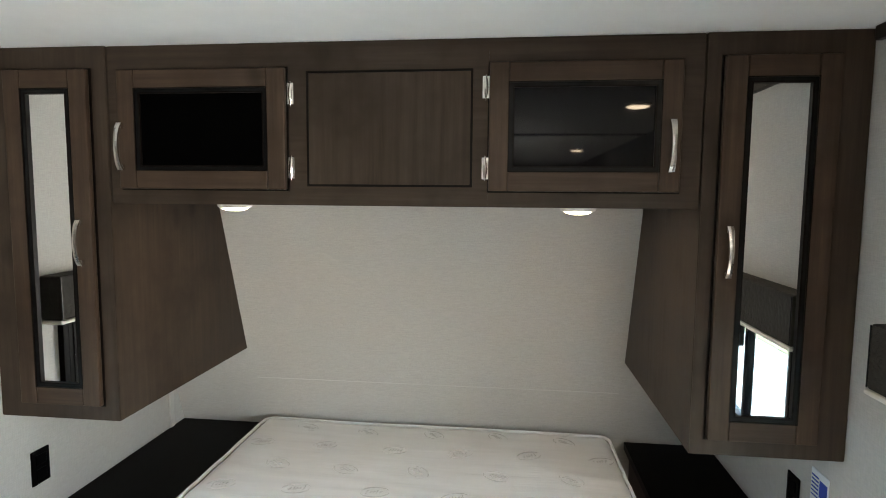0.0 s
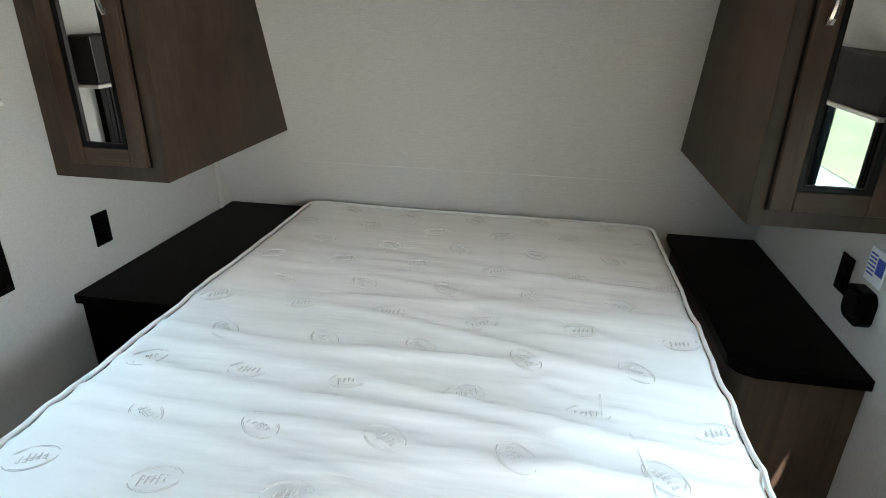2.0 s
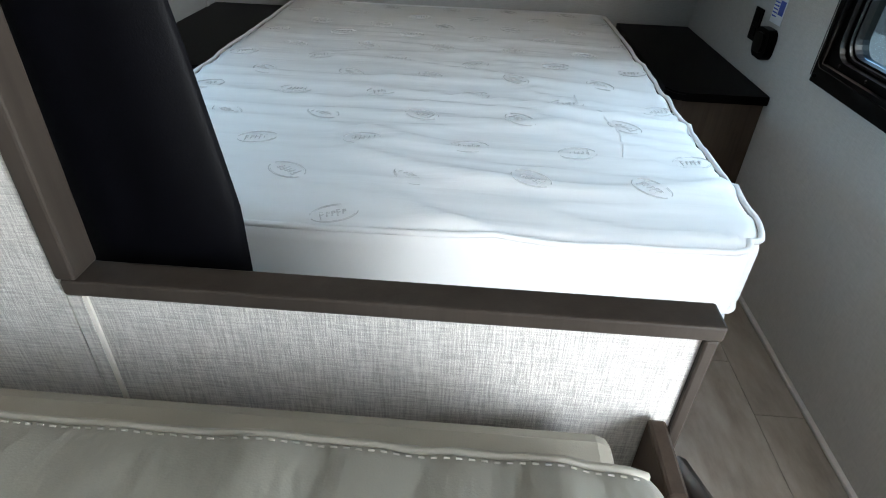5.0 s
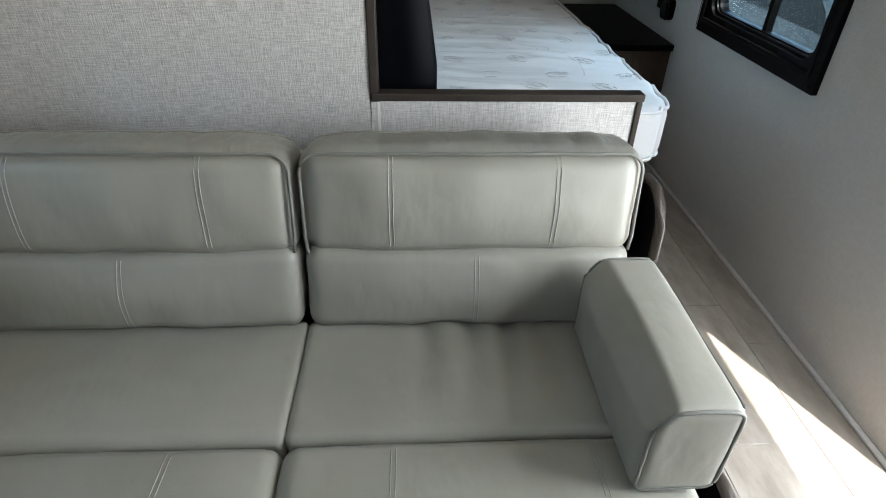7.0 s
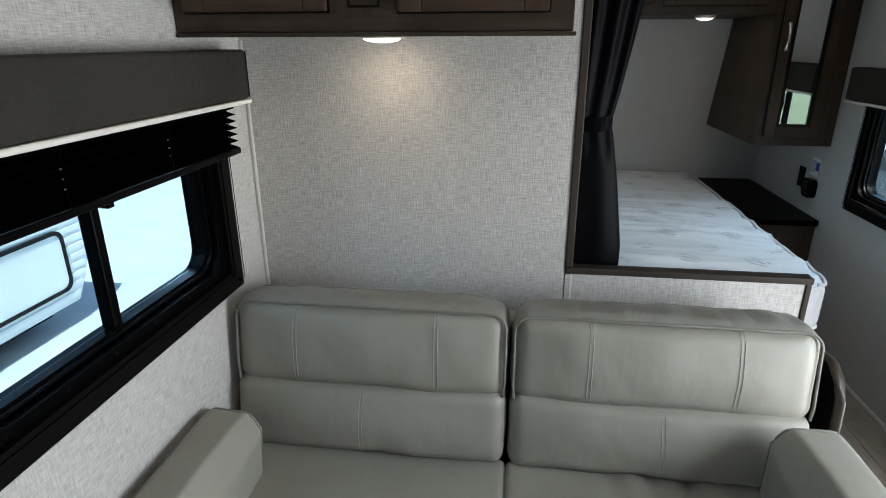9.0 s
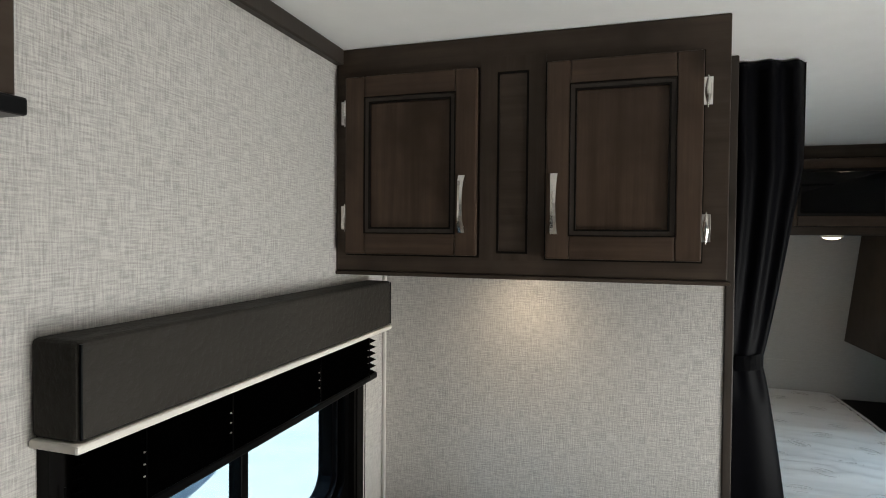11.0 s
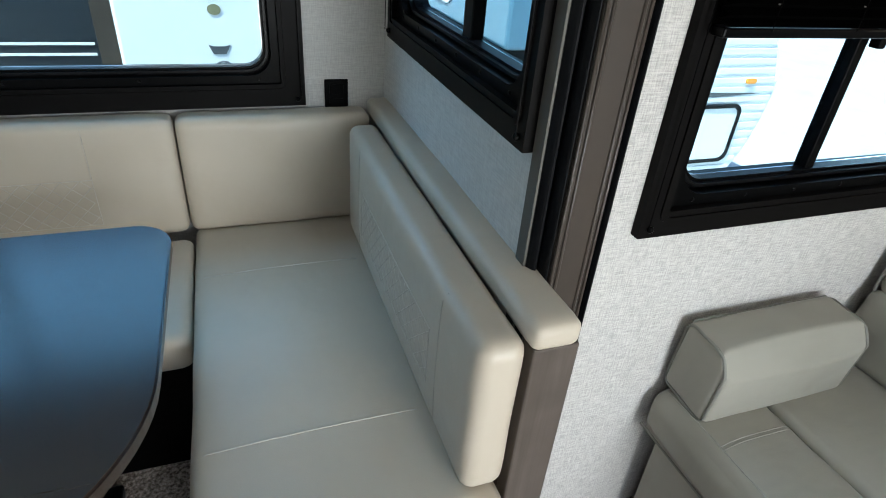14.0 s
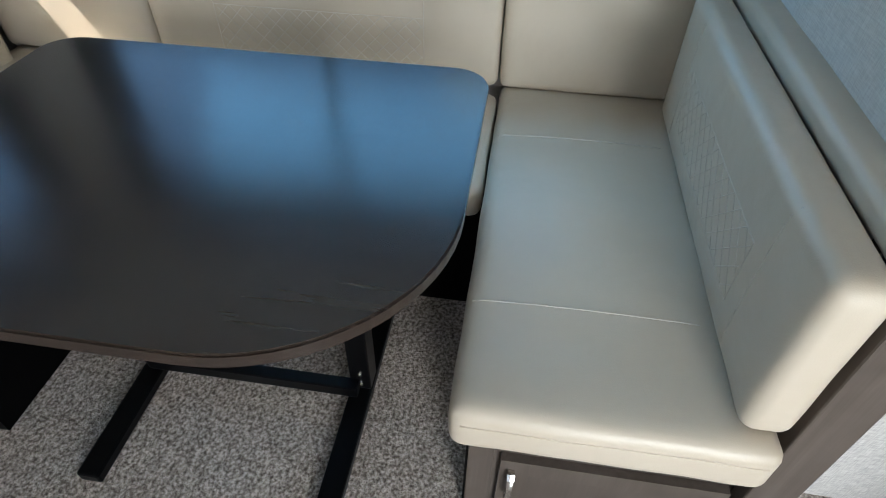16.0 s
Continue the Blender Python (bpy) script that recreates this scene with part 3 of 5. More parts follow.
valance(on_west(0.0, -1.060, 1.397), 0.935, 0.119, 0.074, "dark brown padded valance with cream edging over the sofa window")
blind(on_west(0.024, -1.03, 1.394), 0.855, 0.115, "black pleated blind drawn up above the sofa window")
blind(on_north(-0.80, SLIDE_N - 0.024, 1.615), 0.765, 0.03, "black pleated blind drawn up in the slide-out end window", 5)
valance(on_west(SLIDE_W, -3.32, 1.635), 1.81, 0.115, 0.07, "dark brown padded valance over the dinette back window")
valance(on_north(-0.79, SLIDE_N, 1.622), 0.83, 0.105, 0.08, "dark brown padded valance over the slide-out end window")
valance(on_south(0.02, SLIDE_S, 1.622), 0.83, 0.105, 0.08, "dark brown padded valance over the far slide-out end window")
valance(on_east(EAST, 1.42, 1.274), 1.06, 0.145, 0.075, "dark brown padded valance over the bedroom door-side window")
valance(on_west(0.0, 0.36, 1.274), 1.06, 0.145, 0.075, "dark brown padded valance over the bedroom bed-side window")


# ---- cabinets ----
def handle(parent, x, z, length=0.128, up=True):
    """A bowed bar pull standing off the door face (door face at y = 0, room at -y)."""
    n = 11
    pts = [(0, -0.010 - 0.018 * math.sin(math.pi * i / (n - 1)) ** 0.6, -length / 2 + length * i / (n - 1)) for i in range(n)]
    bm = bmesh.new()
    rows = []
    for _, y, z_ in pts:
        wdt = 0.0075 - 0.0022 * math.sin(math.pi * (z_ / length + 0.5))
        rows.append([bm.verts.new((a, y + b, z_)) for a, b in ((-wdt, 0.003), (wdt, 0.003), (wdt, -0.002), (0, -0.0035), (-wdt, -0.002))])
    for a, b in zip(rows, rows[1:]):
        for k in range(5):
            bm.faces.new([a[k], a[(k + 1) % 5], b[(k + 1) % 5], b[k]])
    bm.faces.new(rows[0]), bm.faces.new(rows[-1][::-1])
    for s in (-1, 1):
        add_box(bm, (-0.007, -0.013, s * (length / 2 - 0.008) - 0.008), (0.007, 0.0, s * (length / 2 - 0.008) + 0.008), 0.002)
    m = pose(x, 0, z) if up else pose(x, 0, z, 0, 90, 0)
    return part("handle", bm, CHROME, parent, "brushed nickel bar handle", m=m)


def hinge(parent, x, y, z):
    bm = bmesh.new()
    n = 10
    prof = [(0.006 * math.sin(math.pi * i / n) + 0.001, -0.033 + 0.066 * i / n) for i in range(n + 1)]
    rows = [[bm.verts.new((a * math.cos(k * math.pi / 4), -a * math.sin(k * math.pi / 4), c)) for k in range(5)] for a, c in prof]
    for a, b in zip(rows, rows[1:]):
        for k in range(4):
            bm.faces.new([a[k], a[k + 1], b[k + 1], b[k]])
    add_box(bm, (-0.009, -0.002, -0.028), (0.009, 0.0, 0.028), 0.0008)
    return part("hinge", bm, CHROME, parent, "polished nickel hinge", m=pose(x, y, z))


def cab_door(parent, x0, x1, z0, z1, y, stile, panel, grip, hinges, inset=0.006):
    """A framed door in front of y: grip (x, z) for its pull; panel a material or None for wood."""
    # Dark plate, wider than the door: its edge is a painted shadow line.
    door = part("door", box((x0 - 0.004, -0.003, z0 - 0.004), (x1 + 0.004, -0.0005, z1 + 0.004)), GLAZE_SHADE, parent)
    door.matrix_basis = pose(0, y, 0)
    for a, b in ((x0, x0 + stile), (x1 - stile, x1)):
        part("stile", box((a, -0.02, z0), (b, -0.0032, z1), 0.0035), DOOR_WOOD, door)
    for a, b in ((z0, z0 + stile), (z1 - stile, z1)):
        part("rail", box((x0 + stile + 0.0003, -0.0195, a), (x1 - stile - 0.0003, -0.0034, b), 0.003), DOOR_WOOD_X, door)
    n = 2
    part("bead", ring(rounded(x0 + stile - 0.001, z0 + stile - 0.001, x1 - stile + 0.001, z1 - stile + 0.001, 0.001, n), rounded(x0 + stile + 0.011, z0 + stile + 0.011, x1 - stile - 0.011, z1 - stile - 0.011, 0.001, n), -0.0165, -0.004), SEAL if panel else TRIM, door)
    # Dark rings deepen the moulding: glaze and groove shade in one colour.
    for d0, d1, y0 in ((-0.0015, 0.001, -0.0203), (0.0095, 0.0135, -0.0172)):
        part("glazed_shade_groove", ring(rounded(x0 + stile + d0, z0 + stile + d0, x1 - stile - d0, z1 - stile - d0, 0.001, n), rounded(x0 + stile + d1, z0 + stile + d1, x1 - stile - d1, z1 - stile - d1, 0.001, n), y0, -0.004), GLAZE_SHADE, door)
    part("panel", box((x0 + stile + 0.002, -0.010, z0 + stile + 0.002), (x1 - stile - 0.002, -0.0035, z1 - stile - 0.002)), panel or DOOR_WOOD, door, {MIRROR.name: "mirror panel", DARKGLASS.name: "black glass panel", DARK_REFLECTION.name: "matt black panel for a dark reflection"}.get(panel.name if panel else "", ""))
    handle(door, grip[0], grip[1]).location.y = -0.02
    for hx, hz in hinges:
        hinge(door, hx, -0.004, hz)
    return door


def puck_light(m, r, label, watts, colour=(1.0, 0.83, 0.62), glow=7.0):
    lamp = thing("ceiling_light", label, "light", m)
    n = 28
    rim = bmesh.new()
    prof = [(r, 0.0), (r * 1.0, -0.005), (r * 0.95, -0.010), (r * 0.82, -0.012), (r * 0.80, -0.008), (r * 0.8, 0.0)]
    rows = [[rim.verts.new((a * math.cos(k * math.tau / n), a * math.sin(k * math.tau / n), z)) for k in range(n)] for a, z in prof]
    for a, b in zip(rows, rows[1:]):
        for k in range(n):
            rim.faces.new([a[k], a[(k + 1) % n], b[(k + 1) % n], b[k]])
    part("rim", rim, PIPING, lamp, "cream plastic rim", True)
    lens = bmesh.new()
    prof = [(r * 0.80 * math.cos(a), -0.009 - 0.012 * math.sin(a)) for a in (0, 0.3, 0.6, 0.9, 1.2, 1.5)]
    rows = [[lens.verts.new((a * math.cos(k * math.tau / n), a * math.sin(k * math.tau / n), z)) for k in range(n)] for a, z in prof]
    for a, b in zip(rows, rows[1:]):
        for k in range(n):
            lens.faces.new([a[k], a[(k + 1) % n], b[(k + 1) % n], b[k]])
    lens.faces.new(rows[-1])
    g = material("lamp_glow", 0.4)
    b = g.node_tree.nodes["Principled BSDF"]
    b.inputs["Emission Color"].default_value = (*colour, 1)
    b.inputs["Emission Strength"].default_value = glow
    colour_now = (0.9, 0.86, 0.8)
    b.inputs["Base Color"].default_value = (*colour_now, 1)
    part("lens", lens, g, lamp, "glowing frosted lens", True)
    if watts:
        bulb = new("lamp_bulb", bpy.data.lights.new("lamp_bulb", "SPOT"))
        bulb.data.energy, bulb.data.color, bulb.data.shadow_soft_size = watts, colour, 0.03
        bulb.data.spot_size, bulb.data.spot_blend = radians(150), 0.9
        bulb.matrix_world = m @ pose(0, 0, -0.03)
    return lamp


# overhead over the sofa
oc = thing("overhead_cabinet", "dark wood overhead cabinet with two panel doors above the sofa", "cabinet")
part("body", join_bm(box((0.001, -0.298, 1.552), (0.868, -0.001, HEAD - 0.001), 0.002)), WOOD_X, oc)
part("bottom_lip", box((0.0015, -0.304, 1.543), (0.874, -0.28, 1.5515), 0.002), WOOD_X, oc)
part("centre_panel", ring(rounded(0.36, 1.585, 0.505, 2.035, 0.001, 1), rounded(0.40, 1.602, 0.466, 2.0, 0.001, 1), -0.3015, -0.2985), WOOD, oc)
part("panel_groove", ring(rounded(0.398, 1.600, 0.468, 2.002, 0.001, 1), rounded(0.403, 1.605, 0.463, 1.997, 0.001, 1), -0.3021, -0.2985), GLAZE_SHADE, oc)
cab_door(oc, 0.034, 0.355, 1.594, 2.011, -0.2995, 0.05, None, (0.325, 1.709), ((0.026, 1.68), (0.026, 1.93)))
cab_door(oc, 0.508, 0.817, 1.591, 2.011, -0.2995, 0.05, None, (0.527, 1.708), ((0.826, 1.658), (0.826, 1.932)))
puck_light(pose(0.43, -0.135, 1.5515), 0.058, "small round warm light under the overhead cabinet", 0.17)

# bed-head cabinets
YF = 1.607
bo = thing("bed_overhead_cabinet", "dark wood overhead cabinet with black glass doors above the bed", "cabinet")


def lean_box(x0, x1, y0, z0, z1, gap=0.002):
    bm = bmesh.new()
    vs = [bm.verts.new((x, y, z)) for x in (x0, x1) for y, z in ((y0, z0), (front_y(z0) - gap, z0), (front_y(z1) - gap, z1), (y0, z1))]
    for f in ((0, 1, 2, 3), (7, 6, 5, 4), (0, 4, 5, 1), (1, 5, 6, 2), (2, 6, 7, 3), (3, 7, 4, 0)):
        bm.faces.new([vs[i] for i in f])
    bmesh.ops.bevel(bm, geom=bm.edges, offset=0.002, segments=2, affect="EDGES")
    return bm


part("body", lean_box(0.381, 1.958, YF, 1.655, HEAD - 0.001), WOOD_X, bo)
part("centre_panel", ring(rounded(0.90, 1.66, 1.43, 2.055, 0.001, 1), rounded(0.95, 1.708, 1.388, 2.006, 0.001, 1), YF - 0.004, YF - 0.0005), WOOD_X, bo)
part("panel_groove", ring(rounded(0.948, 1.706, 1.390, 2.008, 0.001, 1), rounded(0.954, 1.712, 1.384, 2.002, 0.001, 1), YF - 0.0046, YF - 0.001), GLAZE_SHADE, bo)
part("panel_face", box((0.951, YF - 0.0025, 1.709), (1.387, YF - 0.0003, 2.005)), WOOD, bo)
cab_door(bo, 0.420, 0.894, 1.697, 2.016, YF - 0.001, 0.05, DARK_REFLECTION, (0.432, 1.81), ((0.905, 1.755), (0.905, 1.95)))
cab_door(bo, 1.432, 1.904, 1.697, 2.020, YF - 0.001, 0.05, DARKGLASS, (1.880, 1.81), ((1.423, 1.755), (1.423, 1.96)))
puck_light(pose(0.665, 1.76, 1.6545), 0.05, "small round warm light under the bed cabinet", 0.15)
puck_light(pose(1.68, 1.76, 1.6545), 0.05, "small round warm light under the bed cabinet", 0.15)

wl = thing("wardrobe", "dark wood hanging wardrobe with a narrow mirror door", "wardrobe", group="bed-side wardrobes")
part("body", lean_box(0.002, 0.3795, YF - 0.006, 1.024, HEAD - 0.001), WOOD, wl)
cab_door(wl, 0.085, 0.334, 1.072, 2.02, YF - 0.007, 0.052, MIRROR, (0.302, 1.545), ())
wr = thing("wardrobe", "dark wood hanging wardrobe with a narrow mirror door", "wardrobe", group="bed-side wardrobes")
part("body", lean_box(1.9595, 2.338, YF - 0.006, 1.024, HEAD - 0.001), WOOD, wr)
cab_door(wr, 1.997, 2.262, 1.07, 2.025, YF - 0.007, 0.052, MIRROR, (2.022, 1.552), ())


# nightstands
def nightstand(x0, x1, inner, label, mat):
    ns = thing("nightstand", label, "nightstand", group="built-in nightstands")
    s = 1 if inner > 0 else -1
    r = (0.0, 0.06, 0.0, 0.0) if inner > 0 else (0.06, 0.0, 0.0, 0.0)
    yb = front_y(0.64) - 0.004
    out = rounded(x0, 1.55, x1, yb, tuple(max(k, 0.001) for k in r), 8)
    top = prism(out, 0.612, 0.642)
    bmesh.ops.bevel(top, geom=[e for e in top.edges if abs(e.verts[0].co.z - e.verts[1].co.z) < 1e-6], offset=0.006, segments=3, affect="EDGES")
    part("top", top, COUNTER, ns, "near-black laminate top")
    b0, b1 = (x0, x1 - 0.02) if inner > 0 else (x0 + 0.02, x1)
    part("body", prism(rounded(b0, 1.575, b1, yb - 0.02, tuple(max(k * 0.9, 0.001) for k in r), 8), 0.0, 0.6115), mat, ns)
    return ns


nightstand(0.002, 0.40, 1, "built-in nightstand with a near-black top under the side wardrobe", COUNTER)
nightstand(1.995, 2.338, -1, "built-in nightstand with a near-black top and rounded corner", WOOD)


def outlet(m, w, h, label):
    o = thing("wall_outlet", label, "outlet", m)
    part("plate", box((-w / 2, -0.006, -h / 2), (w / 2, 0.0, h / 2), 0.002), BLACK, o)
    part("socket", join_bm(box((-w * 0.3, -0.008, h * 0.06), (w * 0.3, -0.0055, h * 0.36), 0.002), box((-w * 0.3, -0.008, -h * 0.36), (w * 0.3, -0.0055, -h * 0.06), 0.002)), BLACK, o)
    return o


outlet(on_west(0.0, 1.725, 0.807), 0.07, 0.112, "black wall outlet above the nightstand")
outlet(on_east(EAST, 1.836, 0.818), 0.068, 0.112, "black wall outlet beside the bed")
outlet(on_west(SLIDE_W, -1.432, 0.882), 0.07, 0.1, "black wall outlet in the dinette corner")

card = thing("instruction_card", "white card with a blue printed block stuck on the wall", "card", on_east(EAST, 1.70, 0.85))
part("sheet", box((-0.045, -0.003, 0.0), (0.04, 0.0, 0.095), 0.001), CARD, card)
part("print", join_bm(box((0.0, -0.004, 0.03), (0.036, -0.0028, 0.075)), *[box((-0.04, -0.004, 0.02 + 0.011 * i), (-0.006, -0.0028, 0.024 + 0.011 * i)) for i in range(6)]), BLUE, card)
jack = thing("wall_jack", "black round-cornered wall jack housing beside the bed", "jack", on_east(EAST, 1.70, 0.79))
part("housing", prism(rounded(-0.055, -0.055, 0.055, 0.045, 0.03), -0.03, 0.0, "y"), BLACK, jack)
part("cap", prism(rounded(-0.035, -0.035, 0.035, 0.03, 0.02), -0.04, -0.0305, "y"), STEEL, jack)


# ---- bed ----
bed = thing("platform_bed", "boxed-in dark wood bed platform under the white mattress", "bed")
part("platform", box((0.42, 0.56, 0.0), (1.80, 2.52, 0.50), 0.01), WOOD, bed)
MX0, MX1, MY0, MY1, MZ0, MZ1 = 0.425, 1.922, 0.475, 2.503, 0.502, 0.698


def bed_shape(p):
    """Soft folds across the top, uneven long sides, rounded foot corners."""
    hx, hy, r = (MX1 - MX0) / 2, (MY1 - MY0) / 2, 0.13
    if p.y < -hy + r and abs(p.x) > hx - r:
        c = Vector((math.copysign(hx - r, p.x), -hy + r))
        d = Vector((p.x, p.y)) - c
        m_ = max(abs(d.x), abs(d.y))
        if d.length > 1e-6:
            q = c + d * (m_ / d.length)
            p.x, p.y = q.x, q.y
    v = (p.y + hy) / (2 * hy)
    if p.z > 0.02:
        side = 0.45 + 0.55 * min(1, max(0, 0.5 + p.x / hx))
        skew = p.y + 0.10 * p.x
        n = noise.noise(Vector((p.x * 0.9, skew * 6.5, 3.1)))
        n2 = noise.noise(Vector((p.x * 1.6 + 4, skew * 12, 8.4)))
        folds = 0.019 * max(0, 1 - abs(n) * 5) ** 1.5 + 0.010 * max(0, 1 - abs(n2) * 5) ** 1.7
        soft = 0.010 * noise.noise(Vector((p.x * 2.2, p.y * 2.2, 1.3)))
        p.z += folds * side * min(1, max(0.12, 1.5 - 1.6 * v)) + soft - 0.010 * max(0, v - 0.6) / 0.4
    edge = max(0, abs(p.x) - 0.68) / 0.07
    p.x += math.copysign(edge * (0.012 * noise.noise(Vector((0, p.y * 3.2, 5.0 + math.copysign(2, p.x)))) + 0.007 * noise.noise(Vector((0, p.y * 9, 9.0)))), p.x)
    return p


mc = Vector(((MX0 + MX1) / 2, (MY0 + MY1) / 2, (MZ0 + MZ1) / 2))
mattress = thing("mattress", "bare white mattress printed with small grey ovals on the bed", "mattress", Matrix.Translation(mc))
mcover = part("cover", cushion((MX1 - MX0, MY1 - MY0, MZ1 - MZ0), 0.045, (0.0, 0.0, 0.006), 120, shape=bed_shape, crowd=1.0), MATTRESS, mattress, smooth=True)


def side_loop(z, r=0.05, inset=0.0):
    pts = rounded(-(MX1 - MX0) / 2 + inset, -(MY1 - MY0) / 2 + inset, (MX1 - MX0) / 2 - inset, (MY1 - MY0) / 2 - inset, r, 8)
    out = []
    for (x0, y0), (x1, y1) in zip(pts, pts[1:] + pts[:1]):
        n = max(1, int(math.hypot(x1 - x0, y1 - y0) / 0.03))
        for i in range(n):
            p = Vector((x0 + (x1 - x0) * i / n, y0 + (y1 - y0) * i / n, z))
            q = bed_shape(Vector((p.x, p.y, 0.05)))
            out.append(Vector((q.x, q.y, z + (q.z - 0.05) * 0.7)))
    return out


part("top_piping", tube(side_loop(0.088, 0.05, 0.004), 0.0065, 6, True), MATTRESS, mattress, "white corded edge", True)
part("bottom_piping", tube(side_loop(-0.088, 0.05, 0.004), 0.0065, 6, True), MATTRESS, mattress, "white corded edge", True)


def oval_print():
    """A woven oval with a row of small bars inside it, broken at its two ends."""
    n = 26
    bms = []
    for a0, a1 in ((0.2, 2.85), (3.35, 6.05)):
        bms.append(tube([(0.048 * math.cos(a), 0.032 * math.sin(a), 0) for a in np.linspace(a0, a1, n)], 0.0013, 4))
        bms.append(tube([(0.044 * math.cos(a), 0.0285 * math.sin(a), 0) for a in np.linspace(a0 + 0.5, a1 - 0.3, n)], 0.0008, 4))
    for x, hgt in ((-0.028, 0.014), (-0.015, 0.009), (-0.004, 0.009), (0.006, 0.013), (0.018, 0.009)):
        bms.append(tube([(x - 0.002, -hgt, 0), (x + 0.002, hgt * 0.8, 0)], 0.0016, 4))
        bms.append(tube([(x + 0.002, hgt * 0.8, 0), (x + 0.008, hgt * 0.6, 0)], 0.0013, 4))
        bms.append(tube([(x - 0.001, -hgt * 0.1, 0), (x + 0.007, hgt * 0.1, 0)], 0.0013, 4))
    return finish("oval_print", join_bm(*bms), PRINT)


oval = oval_print()
tree_mesh = mcover.data
rng = random.Random(4)
for r in range(12):
    for c in range(-1, 6):
        x = 0.524 + 0.266 * c + (0.133 if r % 2 else 0.0) + rng.uniform(-0.008, 0.008)
        y = 0.51 + 0.1715 * r + rng.uniform(-0.010, 0.010)
        if not (MX0 + 0.06 < x < MX1 - 0.05 and MY0 + 0.04 < y < MY1 - 0.06):
            continue
        hit = laid(tree_mesh, [(x - mc.x, y - mc.y, 1.0)], (0, 0, -1), 0.0006)
        if hit:
            ob = new("oval_print", oval)
            ob.parent = mattress
            ob.matrix_basis = Matrix.Translation(hit[0]) @ pose(0, 0, 0, 0, 0, (20, -38, 200, 142)[(r + 2 * c) % 4] + rng.uniform(-15, 15))
crease = laid(tree_mesh, [(0.50 + 0.03 * math.sin(i * 0.2), -0.35 - 0.022 * i, 1.0) for i in range(14)], (0, 0, -1), 0.0)
part("crease", tube(crease, 0.002, 5), MATTRESS, mattress, smooth=True)
crease2 = laid(tree_mesh, [(0.45, -0.22 - 0.018 * i, 1.0) for i in range(5)], (0, 0, -1), 0.0)
part("crease", tube(crease2, 0.002, 5), MATTRESS, mattress, smooth=True)

# ---- curtain ----
curtain = thing("curtain", "black fabric curtain gathered with a tie beside the opening", "curtain")
bm = bmesh.new()
rows = []
NZ, NU = 60, 72
for i in range(NZ + 1):
    z = 0.84 + (HEAD - 0.006 - 0.84) * i / NZ
    d = (z - 1.32)
    if d < 0:
        k = min(1, -d / 0.36)
        x0, x1 = 0.887, 1.016 + 0.060 * k ** 0.8
        depth = 0.022 + 0.014 * k
    else:
        k = min(1, d / 0.5)
        x0, x1 = 0.887, 1.016 + 0.085 * k ** 0.9
        depth = 0.022 + 0.026 * k
    row = []
    for j in range(NU):
        a = j / NU * math.tau
        u = 0.5 + 0.5 * math.cos(a)
        pleat = (0.05 if d < -0.1 else 0.05 + 0.17 * min(1, max(0, d + 0.1) / 0.3)) * math.sin((4 if d < -0.1 else 7) * u * math.pi + 2.0 * z + 0.8 * noise.noise(Vector((u * 2, z * 2.5, 0))))
        y = 0.088 + depth * (math.sin(a) * 0.75 + pleat * (1 if math.sin(a) < 0 else -0.4))
        row.append(bm.verts.new((x0 + (x1 - x0) * u, y, z)))
    rows.append(row)
for a, b in zip(rows, rows[1:]):
    for j in range(NU):
        bm.faces.new([a[j], a[(j + 1) % NU], b[(j + 1) % NU], b[j]])
bm.faces.new(rows[0]), bm.faces.new(rows[-1])
part("cloth", bm, CURTAIN, curtain, smooth=True)
tie = [(0.9525 + 0.068 * math.cos(a), 0.088 + 0.022 * math.sin(a), 1.32 + 0.004 * math.cos(2 * a)) for a in np.linspace(0, math.tau, 24, endpoint=False)]
band = bmesh.new()
lo = [[band.verts.new((x, y, z + dz)) for x, y, z in tie] for dz in (-0.02, 0.02)]
for k in range(24):
    band.faces.new([lo[0][k], lo[0][(k + 1) % 24], lo[1][(k + 1) % 24], lo[1][k]])
bmesh.ops.solidify(band, geom=band.faces[:], thickness=0.002)
part("tie_band", band, CURTAIN, curtain, "black tie-back band")

# ---- sofa ----
sofa = thing("sofa", "grey-green leather two-seat sofa bed with stitched cushions and side bolsters", "sofa")


def soft_part(name, centre, size, parent, mat, r=0.035, puff=(0, 0, 0), cuts=18, wrinkle=0.0, seed=0.0, tilt=0.0, shape=None, freq=9.0, label=""):
    ob = part(name, cushion(size, r, puff, cuts, wrinkle, seed, freq, shape), mat, parent, label, True, Matrix.Translation(centre) @ pose(0, 0, 0, tilt))
    return ob


def stitch(ob, a, b, way, mat=STITCH, gap=0.006, n=16, r=0.0011, name="seam"):
    """A double line of stitching laid on a cushion (local places)."""
    a, b, w = Vector(a), Vector(b), Vector(way)
    side = (b - a).cross(w).normalized() * gap / 2
    bms = []
    for s in (-1, 1) if gap else (0,):
        pts = laid(ob.data, line(a + s * side, b + s * side, n), way, 0.0004)
        if len(pts) > 2:
            bms.append(tube(pts, r, 4))
    if bms:
        part(name, join_bm(*bms), mat, ob)


